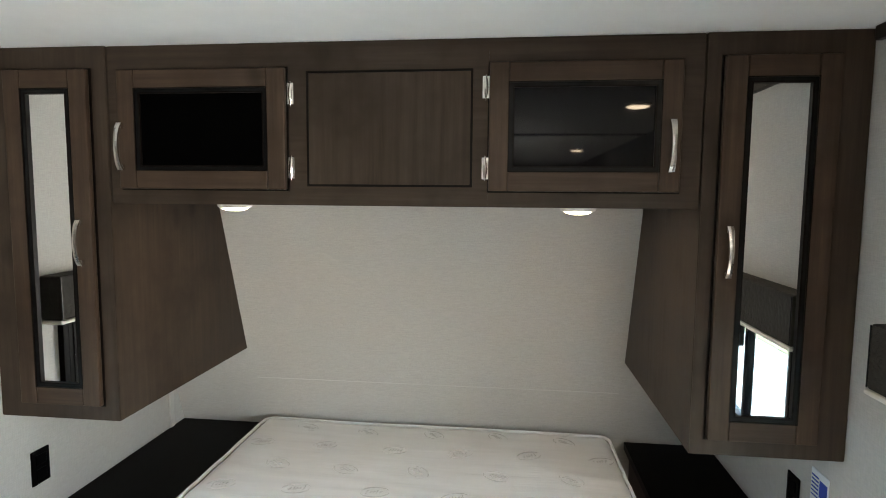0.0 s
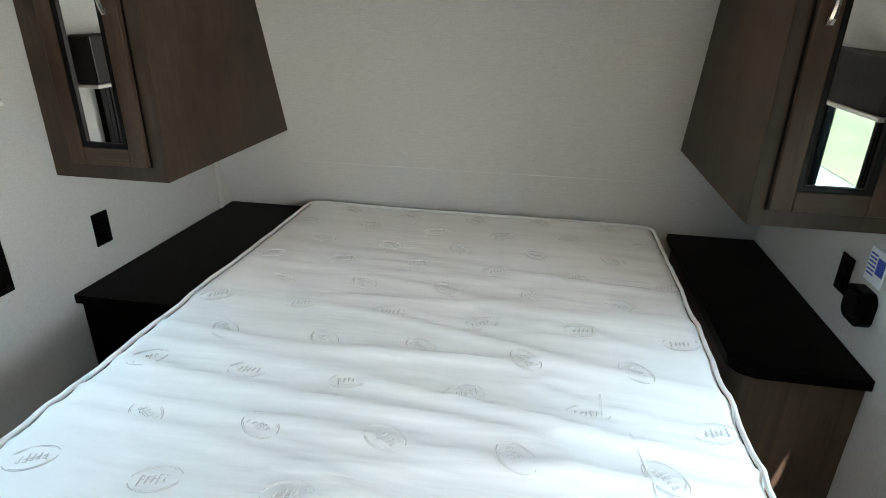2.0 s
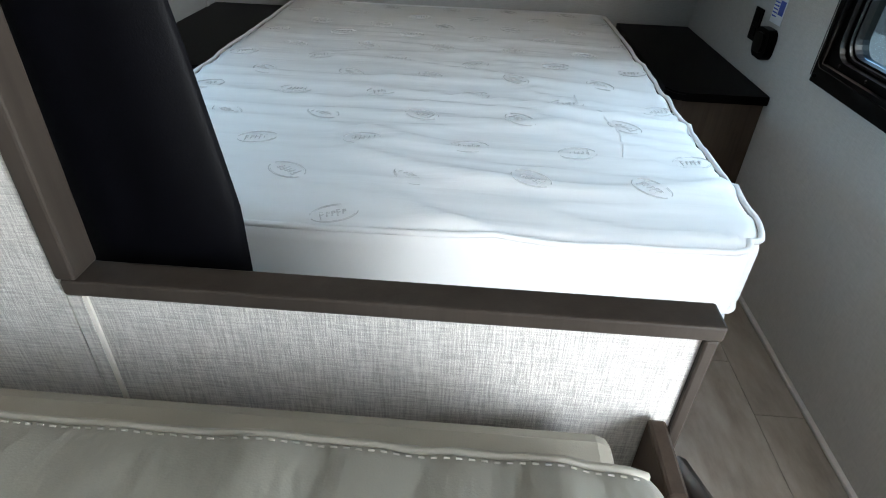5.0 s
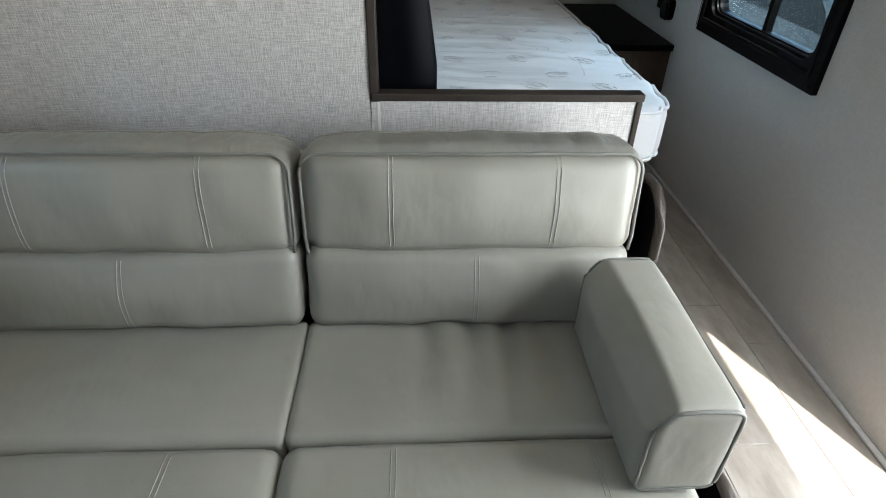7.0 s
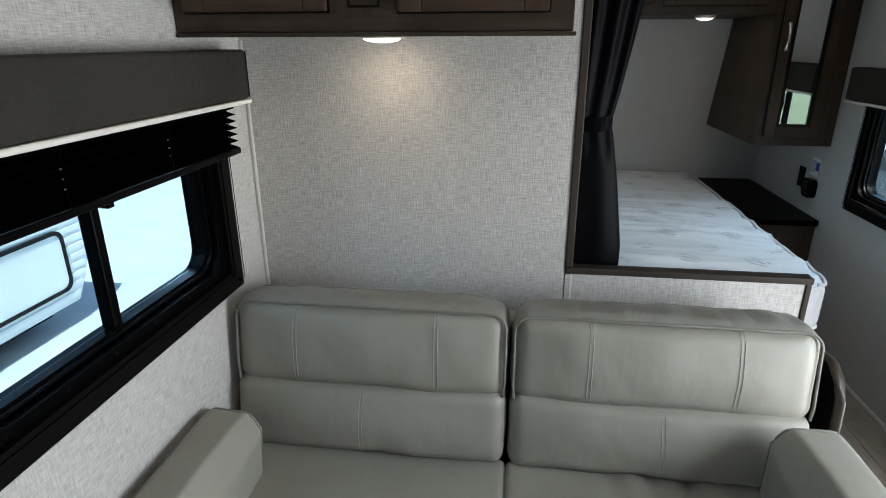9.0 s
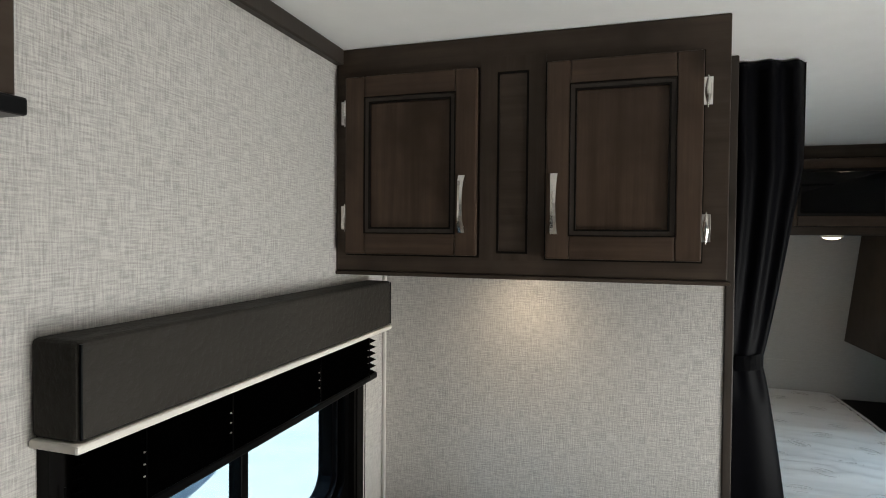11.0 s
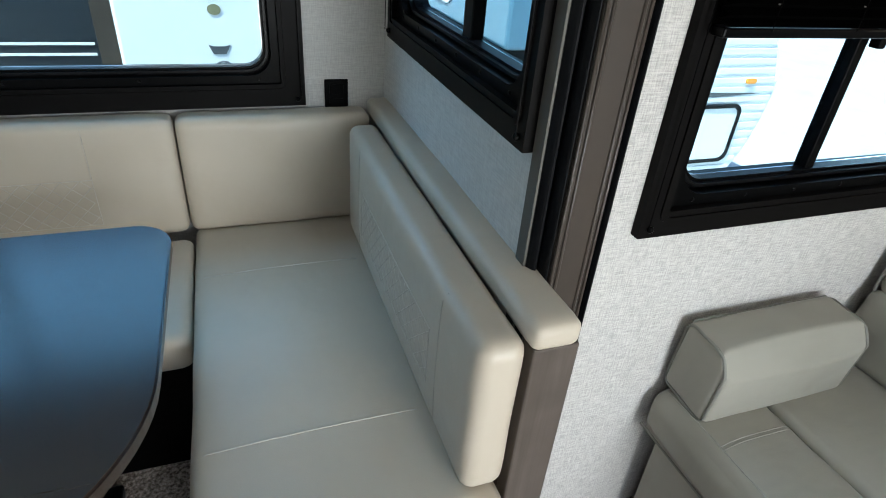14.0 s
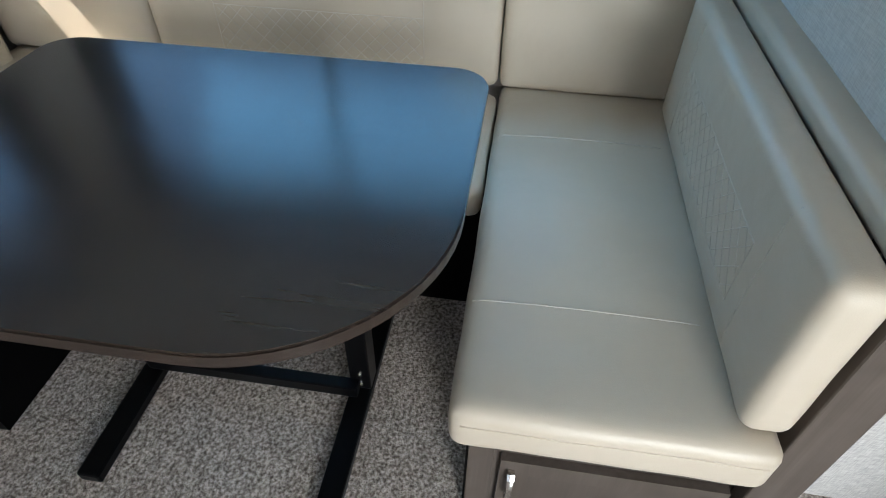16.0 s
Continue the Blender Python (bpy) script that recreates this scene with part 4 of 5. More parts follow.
def cord_arch(ob, w, h, y, r=0.04, cr=0.0038):
    """Piping up one side of a back cushion, over the top and down the other side."""
    pts = [(-w / 2 + 0.004, -h / 2 + 0.006), (-w / 2, -h / 2 + 0.04), (-w / 2, h / 2 - r)] + [(-w / 2 + r - r * math.cos(a), h / 2 - r + r * math.sin(a)) for a in np.linspace(0.2, 1.4, 5)]
    pts += [(-w / 2 + r + (w - 2 * r) * i / 24, h / 2 + 0.002 * noise.noise(Vector((i * 0.9, w, 2)))) for i in range(25)]
    pts += [(w / 2 - r + r * math.sin(a), h / 2 - r + r * math.cos(a)) for a in np.linspace(0.2, 1.4, 5)] + [(w / 2, h / 2 - r), (w / 2, -h / 2 + 0.04), (w / 2 - 0.004, -h / 2 + 0.006)]
    part("piping", tube([(a, y + 0.004 * noise.noise(Vector((a * 11, b * 11, 1))), b) for a, b in pts], cr, 6), CREASE_CORD, ob, smooth=True)


def crease_shape(folds, seed):
    def f(p):
        for x, w, amp in folds:
            p.z += amp * math.exp(-((p.x - x - 0.02 * math.sin(9 * p.y + seed)) / w) ** 2) * (1 if p.z > 0 else 0) * max(0, 0.5 + p.y / 0.3)
        return p
    return f


def pleats_top(seed):
    """Gathered folds along the top of a back cushion."""
    def f(p):
        k = max(0.0, p.z / 0.115)
        b = max(0.0, 1 - abs(p.y) / 0.09)
        n = noise.noise(Vector((p.x * 17, seed, p.y * 4))) + 0.5 * noise.noise(Vector((p.x * 34, seed, p.y * 4)))
        p.z += 0.009 * n * min(1, k) * (0.1 + 0.9 * b)
        return p
    return f


def creased_low(seed):
    """Slack folds beside the middle seam of a lower back cushion."""
    def f(p):
        if p.y < 0:
            n = noise.noise(Vector((p.x * 22 + p.z * 6, seed * 5, p.z * 5)))
            k = math.exp(-((p.x - 0.06) / 0.13) ** 2)
            p.y += 0.008 * n * k + 0.004 * noise.noise(Vector((p.x * 9, seed * 3, p.z * 9)))
        return p
    return f


BACKS = ((0.024, 0.763), (0.771, 1.507))
for i, (x0, x1) in enumerate(BACKS):
    w, cx = x1 - x0, (x0 + x1) / 2
    up = soft_part("upper_back_cushion", (cx, -0.203, 0.760), (w, 0.158, 0.244), sofa, [SOFA, SOFA_TOP], 0.046, (0.004, 0.026, 0.010), 58, 0.0055, 3.0 + i, -8, pleats_top(2.0 + 3 * i), 6.5)
    for face in up.data.polygons:
        if face.normal.z > 0.35 and face.center.z > 0.08 and face.center.y > -0.063:
            face.material_index = 1
    cord_arch(up, w - 0.014, 0.229, -0.074)
    cord = laid(up.data, line((-w / 2 + 0.02, 0.050, 0.3), (w / 2 - 0.02, 0.050, 0.3), 40), (0, 0, -1), 0.001)
    part("rear_piping", tube(cord, 0.0045, 6), SOFA, up, smooth=True)
    dash = laid(up.data, line((-w / 2 + 0.025, 0.041, 0.3), (w / 2 - 0.025, 0.041, 0.3), 133), (0, 0, -1), 0.0006)
    part("top_seam", join_bm(*[tube(dash[k:k + 2], 0.0011, 4) for k in range(0, len(dash) - 1, 2)]), STITCH, up, "pale dashed stitching")
    for x in ((0.203, 0.578) if i == 0 else (0.966, 1.317)):
        stitch(up, (x - cx, -0.4, -0.115), (x - cx, -0.4, 0.115), (0, 1, 0), gap=0.009)
    low = soft_part("lower_back_cushion", (cx, -0.246, 0.5625), (w - 0.004, 0.16, 0.201), sofa, SOFA, 0.034, (0.002, 0.024, 0.0), 40, 0.005, 8.0 + i, -13, creased_low(1.0 + i), 6.5)
    xs = 0.384 if i == 0 else 1.152
    stitch(low, (xs - cx, -0.4, -0.08), (xs - cx, -0.4, 0.08), (0, 1, 0), gap=0.009)
    rear = soft_part("seat_cushion", (cx, -0.475, 0.425), (w + 0.012, 0.345, 0.12), sofa, SOFA, 0.02, (0.0, 0.0, 0.008), 84, 0.002, 13.0 + i,
                     shape=crease_shape([(-0.13, 0.022, -0.008), (-0.075, 0.02, 0.006), (-0.025, 0.019, -0.013), (0.025, 0.018, 0.008), (0.07, 0.018, -0.013), (0.115, 0.019, 0.007), (0.17, 0.024, -0.009)], 1.0) if i else None)

    def nose(p):
        if p.y < -0.02 and p.z > -0.02:
            k = min(1, (-0.02 - p.y) / 0.11)
            p.z -= 0.03 * k * k
        return p

    fr = soft_part("front_seat_cushion", (cx, -0.766, 0.415), (w + 0.012, 0.235, 0.14), sofa, SOFA, 0.035, (0.0, 0.008, 0.007), 22, 0.002, 17.0 + i, shape=nose)
    for x in ((0.212, 0.570) if i == 0 else (0.972, 1.34)):
        stitch(fr, (x - cx, -0.088, 0.4), (x - cx, 0.105, 0.4), (0, 0, -1), gap=0.009)
    pts = laid(fr.data, line((-w / 2 + 0.01, -0.085, 0.3), (w / 2 - 0.01, -0.085, 0.3), 24), (0, 0, -1), 0.0005)
    part("front_seam", tube(pts, 0.0016, 5), STITCH, fr)
    pts = [(x, -0.116, -0.052 + 0.003 * math.sin(7 * x)) for x in np.linspace(-w / 2, w / 2, 24)]
    part("lower_piping", tube(pts, 0.004, 6), CREASE_CORD, fr, smooth=True)
part("base_front", box((0.05, -0.845, 0.05), (1.50, -0.815, 0.37), 0.006), SOFA, sofa)
part("base_frame", join_bm(box((0.06, -0.81, 0.04), (1.49, -0.10, 0.36), 0.006)), STEEL, sofa)
part("back_frame", box((0.05, -0.115, 0.30), (1.49, -0.035, 0.80), 0.02), SOFA, sofa)
for x in (0.10, 1.42):
    for y in (-0.78, -0.16):
        part("foot", box((x - 0.03, y - 0.03, 0.0), (x + 0.03, y + 0.03, 0.0398), 0.004), STEEL, sofa)


BOARD = [(0.0, 0.30), (0.0, 0.70), (-0.09, 0.742), (-0.16, 0.75), (-0.20, 0.725), (-0.225, 0.68), (-0.235, 0.56), (-0.26, 0.44), (-0.32, 0.405), (-0.66, 0.405), (-0.72, 0.418),
         (-0.765, 0.413), (-0.795, 0.39), (-0.805, 0.33), (-0.80, 0.10), (-0.80, 0.0), (-0.74, 0.0), (-0.735, 0.2), (-0.70, 0.28), (-0.3, 0.30)]
part("side_board", prism(BOARD, 1.578, 1.598, "x"), STEEL, sofa, "black curved end board")
part("side_board_edge", tube([(1.590, y - 0.004, z + 0.003) for y, z in BOARD[1:15]], 0.013, 8), FASCIA, sofa, "dark metal-look rounded edge", True)
part("rear_bracket", box((1.535, -0.10, 0.30), (1.556, -0.006, 0.785), 0.004), WOOD, sofa, "dark wood rear bracket")
part("side_rail", box((1.50, -0.72, 0.20), (1.5775, -0.10, 0.30), 0.006), STEEL, sofa)


def bolster(x0, x1, y0, y1, z0, z1, lean, inner):
    """A stuffed arm roll; inner (1 or -1) is the side with the broad rounded edge, towards the seat."""
    c = Vector(((x0 + x1) / 2, (y0 + y1) / 2, (z0 + z1) / 2))
    w, h, l = x1 - x0, z1 - z0, y1 - y0
    cut = 0.05

    def slope(p):
        over = inner * p.x / (w / 2) + p.z / (h / 2) - 1.45
        if over > 0:
            p.x -= inner * over * cut * 0.75
            p.z -= over * cut * 0.75
        return p

    a = soft_part("arm_bolster", c, (w, l, h), sofa, SOFA, 0.02, (0.007, 0.004, 0.007), 26, 0.002, x0 * 7, freq=7, shape=slope)
    a.matrix_basis = Matrix.Translation(c) @ pose(0, 0, 0, 0, lean, 0)
    for y, cr in ((-l / 2 + 0.004, 0.0038), (l / 2 - 0.004, 0.0035)):
        out = []
        pts = rounded(-w / 2 + 0.005, -h / 2 + 0.005, w / 2 - 0.005, h / 2 - 0.005, 0.02, 5)
        for (p0, q0), (p1, q1) in zip(pts, pts[1:] + pts[:1]):
            n = max(1, int(math.hypot(p1 - p0, q1 - q0) / 0.02))
            for i in range(n):
                v = slope(Vector((p0 + (p1 - p0) * i / n, 0, q0 + (q1 - q0) * i / n)))
                out.append((v.x, y + 0.0025 * noise.noise(Vector((v.x * 30, v.z * 30, y))), v.z))
        part("piping", tube(out, cr, 6, True), CREASE_CORD, a, smooth=True)
    x = -inner * (w / 2 - 0.006)
    part("edge_piping", tube([(x, yy, h / 2 - 0.005 + 0.0015 * math.sin(31 * yy)) for yy in np.linspace(-l / 2 + 0.012, l / 2 - 0.012, 18)], 0.0032, 5), CREASE_CORD, a, smooth=True)
    return a


bolster(1.375, 1.525, -0.785, -0.37, 0.498, 0.699, 0, -1)
bolster(0.015, 0.155, -0.852, -0.437, 0.478, 0.670, 4, 1)

# ---- dinette ----
BASE_TOP = 0.40
bn = thing("dinette_bench", "cream vinyl dinette bench with a quilted back on a wood base", "bench", group="dinette seating")
part("base", box((-0.90, -1.84, 0.006), (0.148, SLIDE_N - 0.002, BASE_TOP), 0.003), GREYWOOD, bn)
# Added black sheet: shade under the table, put in as colour.
part("shade_panel", box((-0.455, -1.8455, 0.0065), (0.146, -1.8402, BASE_TOP - 0.001), 0.001), BLACK, bn, "added black panel for the shade under the table")
part("rail", box((-0.90, -1.845, BASE_TOP + 0.0005), (0.172, -1.345, BASE_TOP + 0.012), 0.003), SEAL, bn)
part("end_panel", box((0.150, -1.338, 0.006), (0.186, -1.256, 0.832), 0.004), GREYWOOD, bn, "grey-brown wood end panel")
part("post", box((0.1485, -1.84, 0.006), (0.166, -1.79, BASE_TOP - 0.002), 0.002), GREYWOOD, bn)
dfront = part("door", box((-0.03, -0.02, 0.0), (0.0, 0.0, 0.0001)), GREYWOOD, bn)
dfront.data.clear_geometry()
fb = join_bm(ring(rounded(-1.775, 0.05, -1.345, 0.275, 0.002, 1), rounded(-1.725, 0.10, -1.395, 0.225, 0.002, 1), 0.0, 0.018), box((-1.73, 0.0, 0.095), (-1.39, 0.009, 0.23)))
for v in fb.verts:
    v.co = Vector((0.149 + v.co.y, v.co.x, v.co.z))
fb.to_mesh(dfront.data)
fb.free()
hd = handle(dfront, 0, 0, 0.1)
hd.matrix_basis = Matrix.Translation((0.167, -1.752, 0.195)) @ Matrix.Rotation(math.pi / 2, 4, "Z")


def seat_front(p):
    if p.z > 0 and p.x > 0.4:
        p.z += 0.012 * ((p.x - 0.4) / 0.15)
    return p


st = soft_part("seat", (-0.342, -1.615, 0.461), (1.14, 0.525, 0.10), bn, BENCH, 0.028, (0.0, 0.0, 0.012), 26, 0.002, 21.0, shape=seat_front)
for x in (-0.027, -0.612):
    stitch(st, (x + 0.342, -0.25, 0.4), (x + 0.342, 0.17, 0.4), (0, 0, -1), STITCH_B, 0.0, 22, 0.0014)
pts = laid(st.data, [(0.2, y, 0.026) for y in np.linspace(-0.24, 0.24, 20)] and [(1.0, y, 0.028) for y in np.linspace(-0.24, 0.24, 20)], (-1, 0, 0), 0.0)
if len(pts) > 2:
    part("front_piping", tube(pts, 0.0022, 5), BENCH, st, smooth=True)
bkc = Vector((-0.302, -1.388, 0.6865))
bk = soft_part("backrest", bkc, (0.985, 0.084, 0.333), bn, BENCH, 0.028, (0.0, 0.006, 0.0), 26, 0.0015, 25.0)
for x in (0.03, -0.63):
    stitch(bk, (x - bkc.x, -0.4, -0.14), (x - bkc.x, -0.4, 0.16), (0, 1, 0), STITCH_B, 0.0, 20, 0.0014)


def quilting(ob, x0, x1, z0, z1, step, way=(0, 1, 0), at=None):
    """Crossed diagonal stitching inside a rectangle on a cushion's face."""
    at = at or (lambda u, v: (u, -0.4, v))
    bms = []
    span = z1 - z0
    u = x0 - span
    while u < x1:
        for s in (1, -1):
            pts = []
            for i in range(15):
                v = span * i / 14
                a = u + v if s > 0 else u + span - v
                if x0 <= a <= x1:
                    pts.append(at(a, z0 + v))
            pts = laid(ob.data, pts, way, 0.0002) if len(pts) > 2 else []
            if len(pts) > 2:
                bms.append(tube(pts, 0.0012, 4))
        u += step
    for a, b in (((x0, z0), (x1, z0)), ((x0, z1), (x1, z1)), ((x0, z0), (x0, z1)), ((x1, z0), (x1, z1))):
        pts = laid(ob.data, [at(a[0] + (b[0] - a[0]) * i / 15, a[1] + (b[1] - a[1]) * i / 15) for i in range(16)], way, 0.0002)
        if len(pts) > 2:
            bms.append(tube(pts, 0.0012, 4))
    tagged(part("quilting", join_bm(*bms), STITCH_B, ob, "diamond-stitched panel"), kind="stuff")


quilting(bk, -0.595 - bkc.x, -0.016 - bkc.x, 0.60 - bkc.z, 0.735 - bkc.z, 0.045)
soft_part("ledge_cushion", (-0.383, -1.300, 0.852), (1.145, 0.086, 0.05), bn, BENCH, 0.018, (0.0, 0.0, 0.006), 22, 0.0012, 29.0)


# back of the U and the far bench
def west_cushion(y0, y1, quilt, label):
    d = thing("dinette_back_cushion", label, "cushion", group="dinette seating")
    c = Vector((-0.908, (y0 + y1) / 2, 0.683))
    b = soft_part("pad", c, (0.09, y1 - y0, 0.345), d, BENCH, 0.026, (0.006, 0.0, 0.0), 22, 0.0015, y0 * 3)
    if quilt:
        quilting(b, -0.307, 0.307, -0.115, 0.02, 0.045, (-1, 0, 0), lambda u, v: (0.4, u, v))
        for y in (-0.307, 0.307):
            pts = laid(b.data, line((0.4, y, 0.02), (0.4, y, 0.16), 8), (-1, 0, 0), 0.0003)
            part("seam", tube(pts, 0.0014, 4), STITCH_B, b)
    return d


west_cushion(-1.884, -1.348, False, "cream vinyl back cushion in the dinette corner")
west_cushion(-2.936, -1.888, True, "cream vinyl back cushion with a quilted panel under the dinette window")
west_cushion(-3.475, -2.940, False, "cream vinyl back cushion in the far dinette corner")
ws = thing("dinette_centre_seat", "cream vinyl centre seat of the dinette on a low box", "bench", group="dinette seating")
# Black in place of wood: the under-table shade is in the base colour.
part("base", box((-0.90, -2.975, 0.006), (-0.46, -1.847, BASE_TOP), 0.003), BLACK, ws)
soft_part("seat", (-0.622, -2.41, 0.452), (0.48, 1.055, 0.10), ws, BENCH, 0.028, (0.0, 0.0, 0.008), 22, 0.002, 33.0)
fbench = thing("dinette_bench", "cream vinyl dinette bench opposite, partly under the table", "bench", group="dinette seating")
# Base coloured black for the shade it stands in.
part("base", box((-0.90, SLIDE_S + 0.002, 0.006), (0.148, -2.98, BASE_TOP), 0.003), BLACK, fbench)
soft_part("seat", (-0.342, -3.205, 0.461), (1.14, 0.525, 0.10), fbench, BENCH, 0.028, (0.0, 0.0, 0.010), 20, 0.002, 37.0)
soft_part("backrest", (-0.302, -3.433, 0.665), (0.985, 0.082, 0.375), fbench, BENCH, 0.022, (0.0, 0.006, 0.0), 18, 0.0015, 41.0)
soft_part("ledge_cushion", (-0.383, -3.508, 0.852), (1.145, 0.05, 0.05), fbench, BENCH, 0.018, (0.0, 0.0, 0.004), 16, 0.0012, 45.0)

# table
table = thing("dinette_table", "dark walnut dinette table with rounded corners on black steel legs", "table")
TOP = rounded(-0.505, -2.94, 0.325, -1.890, (0.08, 0.33, 0.33, 0.08), 16)
ttop = prism(TOP, 0.712, 0.742)
bmesh.ops.bevel(ttop, geom=[e for e in ttop.edges if abs(e.verts[0].co.z - e.verts[1].co.z) < 1e-6], offset=0.004, segments=2, affect="EDGES")
part("tabletop", ttop, TABLE, table)
edge = prism(rounded(-0.508, -2.943, 0.328, -1.887, (0.083, 0.333, 0.333, 0.083), 16), 0.717, 0.737)
part("edge_band", edge, TABLE, table, "dark edge banding")
for y in (-2.14, -2.705):
    leg = part("leg", box((-0.15, y - 0.027, 0.0405), (-0.09, y + 0.027, 0.684), 0.004), STEEL, table, "black steel upright")
    part("foot", box((-0.40, y - 0.028, 0.0062), (0.235, y + 0.028, 0.040), 0.006), STEEL, leg, "long black steel foot")
    part("top_bracket", box((-0.36, y - 0.022, 0.6845), (0.16, y + 0.022, 0.711), 0.004), STEEL, leg)
    for k in ((-0.075, 0.10), (-0.075, 0.06)):
        bm = bmesh.new()
        bmesh.ops.create_cone(bm, cap_ends=True, segments=8, radius1=0.007, radius2=0.005, depth=0.006, matrix=pose(k[0] - 0.012, y, k[1], 0, 90, 0))
        part("bolt", bm, CHROME, leg)
part("cross_bar", box((-0.0885, -2.705, 0.05), (-0.054, -2.14, 0.088), 0.004), STEEL, table)

# ceiling lights of the main room
for x, y in ((2.03, 0.5), (2.05, -1.9)):
    puck_light(pose(x, y, HEAD - 0.0005), 0.06, "round warm ceiling light", 0.35 if y > 0 else 0.1)


# ---- outside ----
GROUND = plain("pale_concrete", (0.42, 0.43, 0.43), 0.9, vary=0.15, scale=2.0, relief=0.1)
GRASS = plain("grass_green", (0.19, 0.185, 0.09), 0.95, vary=0.4, scale=12, relief=0.3)
WHITE = plain("white_gelcoat", (0.78, 0.78, 0.77), 0.25, vary=0.03, scale=6, relief=0)
GREY = plain("grey_stripe", (0.08, 0.085, 0.09), 0.4, vary=0.1)
OLIVE = plain("olive_badge", (0.22, 0.20, 0.11), 0.5, vary=0.1)
TEAL = plain("teal_badge", (0.02, 0.07, 0.13), 0.5, vary=0.1)
NAVY = plain("dark_trailer_paint", (0.014, 0.02, 0.026), 0.35, vary=0.1)
ORANGE = plain("amber_lens", (0.85, 0.30, 0.02), 0.3, vary=0.1)
YELLOW = plain("yellow_plate", (0.85, 0.68, 0.03), 0.5, vary=0.05)
GZ = -1.10
PARKED = -0.80
structure("ground", box((-300, -300, GZ - 0.2), (300, 300, GZ)), GROUND, "pale sunlit concrete lot", "ground")
tagged(new("lawn", finish("lawn", box((6.5, -40, GZ + 0.001), (60, 1.5, GZ + 0.02)), GRASS)), "strip of green lawn beyond the lot", "grass", kind="structure")


def caravan(name, m, length, height, label, stripe=True, badges=False, front_window=True):
    """A white travel trailer: ribbed sides with a rounded nose. x: length, nose at x = 0 towards +x; side facing +y... built about its near side."""
    c = thing(name, label, "trailer", m)
    prof = [(-length, 0.25), (-length, height), (-0.9, height), (-0.45, height - 0.12), (-0.16, height - 0.35), (-0.03, height - 0.7), (0.0, 1.3), (-0.01, 1.05), (-0.05, 0.8), (-0.14, 0.5), (-0.30, 0.25)]
    part("body", prism(prof, 0.0, 2.3, "y"), WHITE, c)

    def nose_at(z):
        pts = prof[3:]
        return float(np.interp(-z, [-b for _, b in pts], [a for a, _ in pts]))

    for z in np.arange(0.3, height - 0.2, 0.09):
        part("side_rib", box((-length + 0.02, -0.012, z), (nose_at(z) - 0.02, -0.0005, z + 0.055), 0.004), WHITE, c)
    if stripe:
        part("stripe", prism([(-length + 0.05, 1.03), (-0.18, 1.10), (-length + 0.05, 1.16)], -0.016, -0.012, "y"), GREY, c)
    win = part("window", ring(rounded(-1.36, 0.40, -0.36, 1.00, 0.10), rounded(-1.325, 0.435, -0.395, 0.965, 0.085), -0.03, 0.0), SEAL, c)
    part("pane", prism(rounded(-1.326, 0.434, -0.394, 0.966, 0.085), -0.018, -0.013, "y"), WHITE, win)
    part("marker_light", prism(rounded(-0.42, 1.20, -0.30, 1.245, 0.02), -0.03, -0.012, "y"), ORANGE, c, "amber marker light")
    part("chassis", box((-length + 0.1, 0.2, 0.12), (-0.45, 2.1, 0.249)), SEAL, c)
    bm = bmesh.new()
    bmesh.ops.create_cone(bm, cap_ends=True, segments=24, radius1=0.33, radius2=0.33, depth=0.22, matrix=pose(-length * 0.8, 0.12, 0.33, 90))
    part("wheel", bm, SEAL, c)
    return c


caravan("travel_trailer", Matrix.Translation((-3.5, 3.37, GZ)) @ Matrix.Rotation(math.pi / 2, 4, "Z"), 2.0, 1.9, "white ribbed travel trailer with a dark window parked outside")

van = thing("cargo_trailer", "plain white trailer wall with round badges outside the dinette window", "trailer", Matrix.Translation((-3.0, -2.3, PARKED)))
part("body", box((-2.3, 0.0, 0.4), (0.0, 0.85, 3.0), 0.02), WHITE, van)
for y, z, w, h, mat in ((0.52, 1.66, 0.05, 0.055, TEAL), (0.53, 1.57, 0.075, 0.06, OLIVE)):
    out = [(y + w / 2 * math.cos(a), z + h / 2 * math.sin(a)) for a in np.linspace(0, math.tau, 20, endpoint=False)]
    part("badge", prism(out, 0.0, 0.004, "x"), mat, van)
part("badge", prism([(0.475, 1.375), (0.50, 1.32), (0.57, 1.32), (0.60, 1.375), (0.57, 1.365), (0.505, 1.365)], 0.0, 0.004, "x"), GREY, van)
part("badge", tube([(0.003, 0.55 + 0.05 * math.cos(a), 1.235 + 0.042 * math.sin(a)) for a in np.linspace(0, math.tau, 24, endpoint=False)], 0.006, 6, True), GREY, van)
part("corner_strip", box((0.0005, 0.78, 0.4), (0.02, 0.83, 3.0), 0.004), CHROME, van)
part("chassis", box((-2.2, 0.1, -0.3), (-0.1, 0.8, 0.399)), SEAL, van)
dark = thing("dark_trailer", "dark grey trailer with pale stripes parked outside", "trailer", Matrix.Translation((-3.2, -2.33, PARKED)))
part("body", box((-2.3, -5.0, 0.4), (0.0, 0.0, 2.0), 0.02), NAVY, dark)
part("corner_strip", box((0.0005, -0.10, 0.4), (0.03, 0.02, 2.0), 0.004), FASCIA, dark)
for z in (1.0, 1.27, 1.33, 1.6):
    part("stripe", box((0.0005, -5.0, z), (0.006, -0.12, z + 0.014)), WHITE, dark)
part("chassis", box((-2.2, -4.9, -0.3), (-0.1, -0.1, 0.399)), SEAL, dark)
# Bluish and darkened: the shade on the truck's near side is in this colour.
TRUCK_SHADE = plain("pale_blue_shaded_side", (0.09, 0.19, 0.26), 0.3, vary=0.05, scale=4, relief=0)
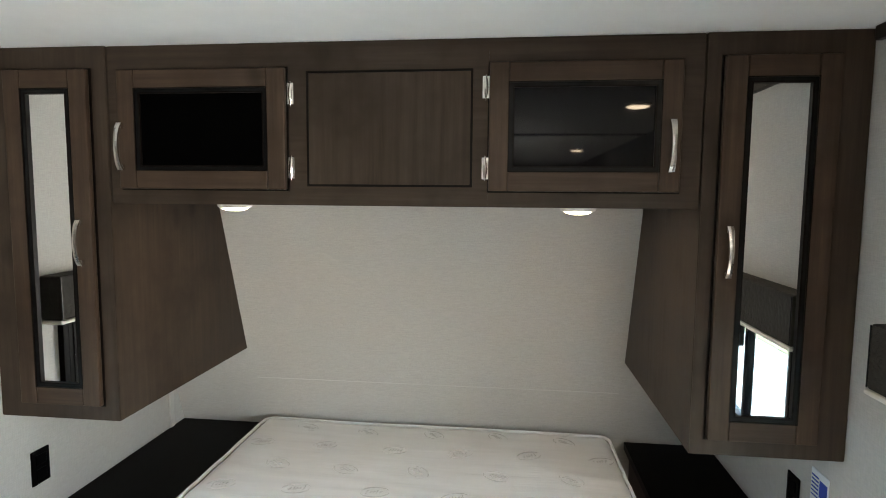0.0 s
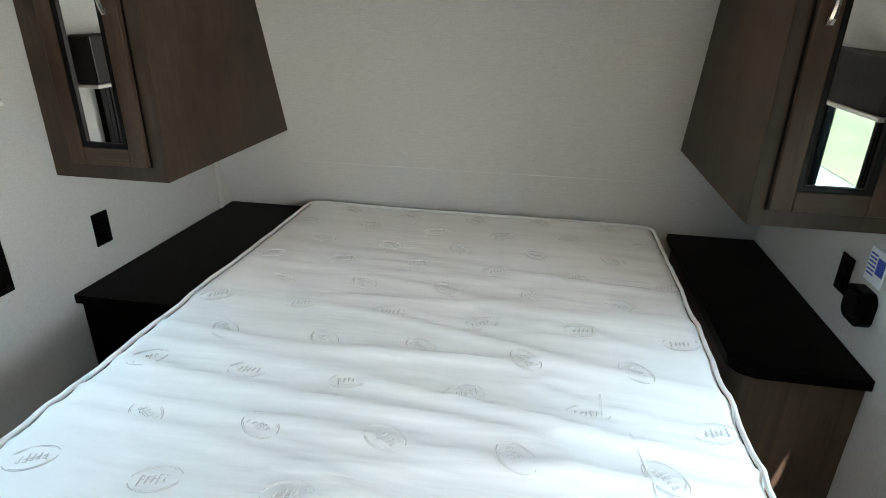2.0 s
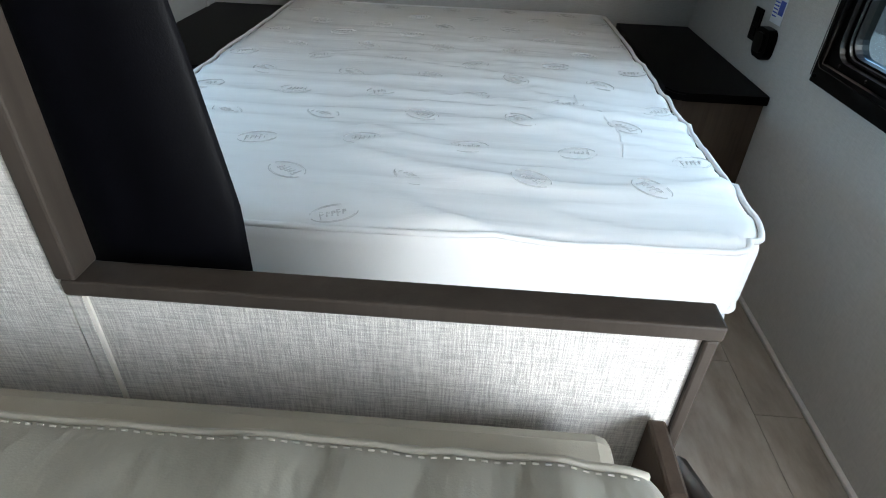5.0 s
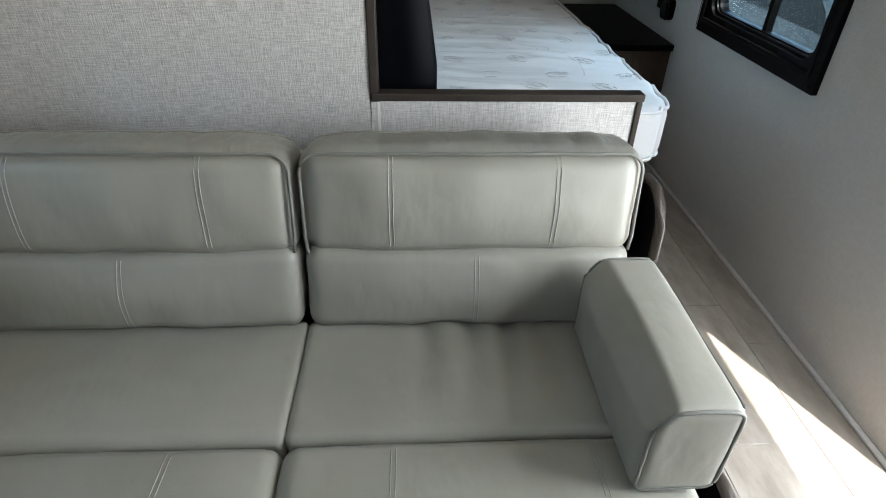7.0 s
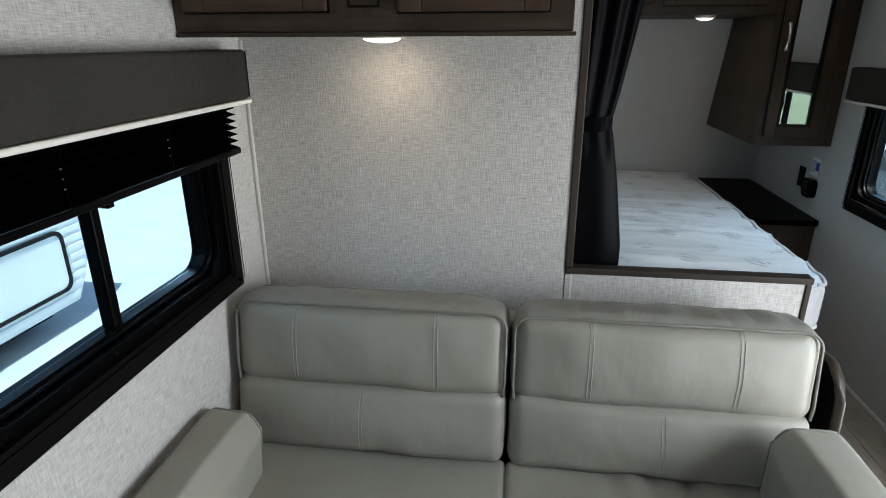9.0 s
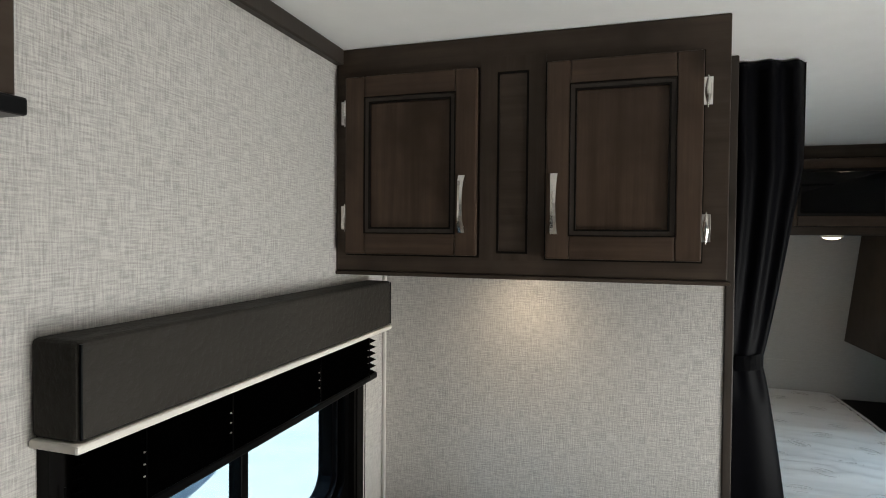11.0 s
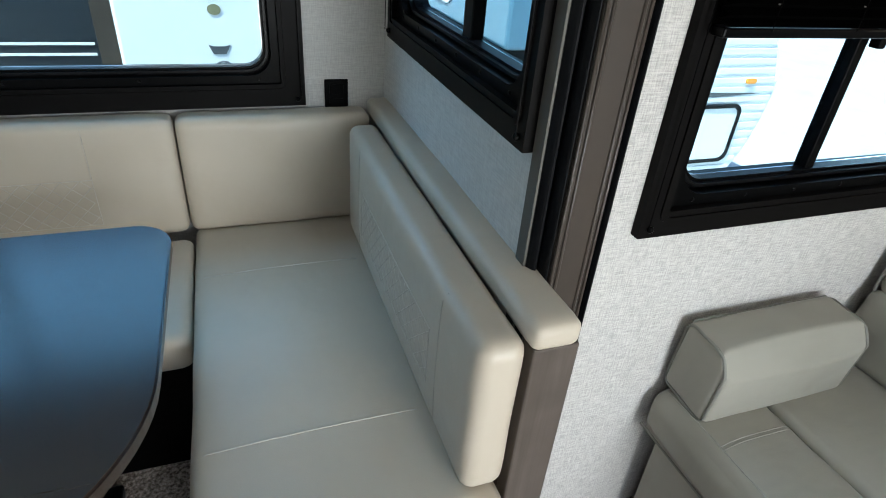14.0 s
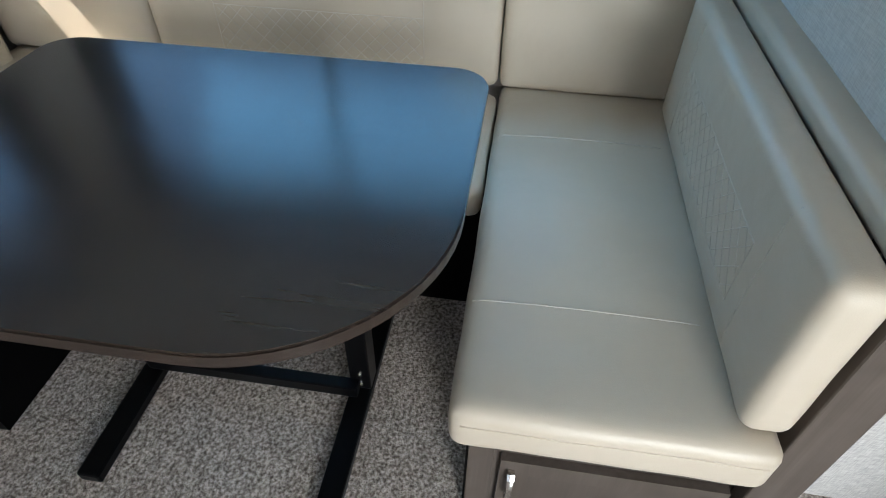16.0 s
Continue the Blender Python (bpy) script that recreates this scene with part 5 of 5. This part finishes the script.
truck = thing("box_truck", "box truck coloured bluish as if in shade, with a yellow plate, parked farther off", "truck", Matrix.Translation((-7.4, 0.5, PARKED)))
part("body", box((0.0, 0.0, 1.14), (3.6, 0.85, 3.6), 0.03), TRUCK_SHADE, truck)
part("window_frame", ring(rounded(0.94, 1.29, 2.26, 2.66, 0.13), rounded(1.0, 1.35, 2.2, 2.6, 0.1), -0.02, -0.001), WHITE, truck)
part("rear_window", prism(rounded(1.0, 1.35, 2.2, 2.6, 0.1), -0.01, -0.001, "y"), GREY, truck)
part("bumper", box((0.1, -0.05, 0.35), (3.5, 0.8, 1.139), 0.02), SEAL, truck)
part("plate", box((2.45, -0.062, 0.62), (3.1, -0.0505, 0.92)), YELLOW, truck, "yellow number plate")
for x in (0.5, 3.1):
    bm = bmesh.new()
    bmesh.ops.create_cone(bm, cap_ends=True, segments=20, radius1=0.45, radius2=0.45, depth=0.3, matrix=pose(x, 0.8, 0.15, 0, 90, 0))
    part("wheel", bm, SEAL, truck)


PAINT = plain("dark_car_paint", (0.02, 0.025, 0.03), 0.25, vary=0.1, scale=8, relief=0, coat=0.5)
car = thing("parked_car", "dark grey car parked on the pale lot", "car", Matrix.Translation((5.4, 3.2, GZ)))
side = [(0.0, 0.35), (0.05, 0.75), (0.25, 0.85), (1.25, 0.98), (1.75, 1.45), (3.0, 1.5), (3.7, 1.05), (4.4, 0.95), (4.5, 0.5), (4.45, 0.35)]
part("body", prism(side, 0.0, 1.75, "x"), PAINT, car)
for x in (-0.006, 1.7505):
    part("side_window", prism([(1.42, 1.03), (1.82, 1.39), (2.95, 1.43), (3.45, 1.06)], x, x + 0.0055, "x"), DARKGLASS, car)
    for y in (0.85, 3.6):
        bm = bmesh.new()
        bmesh.ops.create_cone(bm, cap_ends=True, segments=24, radius1=0.33, radius2=0.33, depth=0.2, matrix=pose(x * 0.94 + 0.06, y, 0.33, 0, 90, 0))
        w = part("wheel", bm, SEAL, car)
        bm = bmesh.new()
        bmesh.ops.create_cone(bm, cap_ends=True, segments=16, radius1=0.2, radius2=0.2, depth=0.215, matrix=pose(x * 0.94 + 0.06, y, 0.33, 0, 90, 0))
        part("rim", bm, CHROME, w)


# ---- floor planks ----
PW, PL = 0.312, 0.624
meshes = {}


def plank_mesh(w, l):
    key = (round(w, 3), round(l, 3))
    if key not in meshes:
        meshes[key] = finish("plank", box((0.0008, 0.0008, -0.0035), (w - 0.0008, l - 0.0008, 0.0), 0.0008, 1), VINYL)
    return meshes[key]


for i in range(8):
    x0 = i * PW
    x1 = min(EAST, x0 + PW)
    y0 = SOUTH - (0.31 if i % 2 else 0.1)
    while y0 < 2.7:
        lo, hi = max(y0, SOUTH), min(y0 + PL, 2.72)
        ob = new("plank", plank_mesh(x1 - x0, hi - lo))
        ob.parent = floor
        ob.location = (x0, lo, 0.0)
        y0 += PL
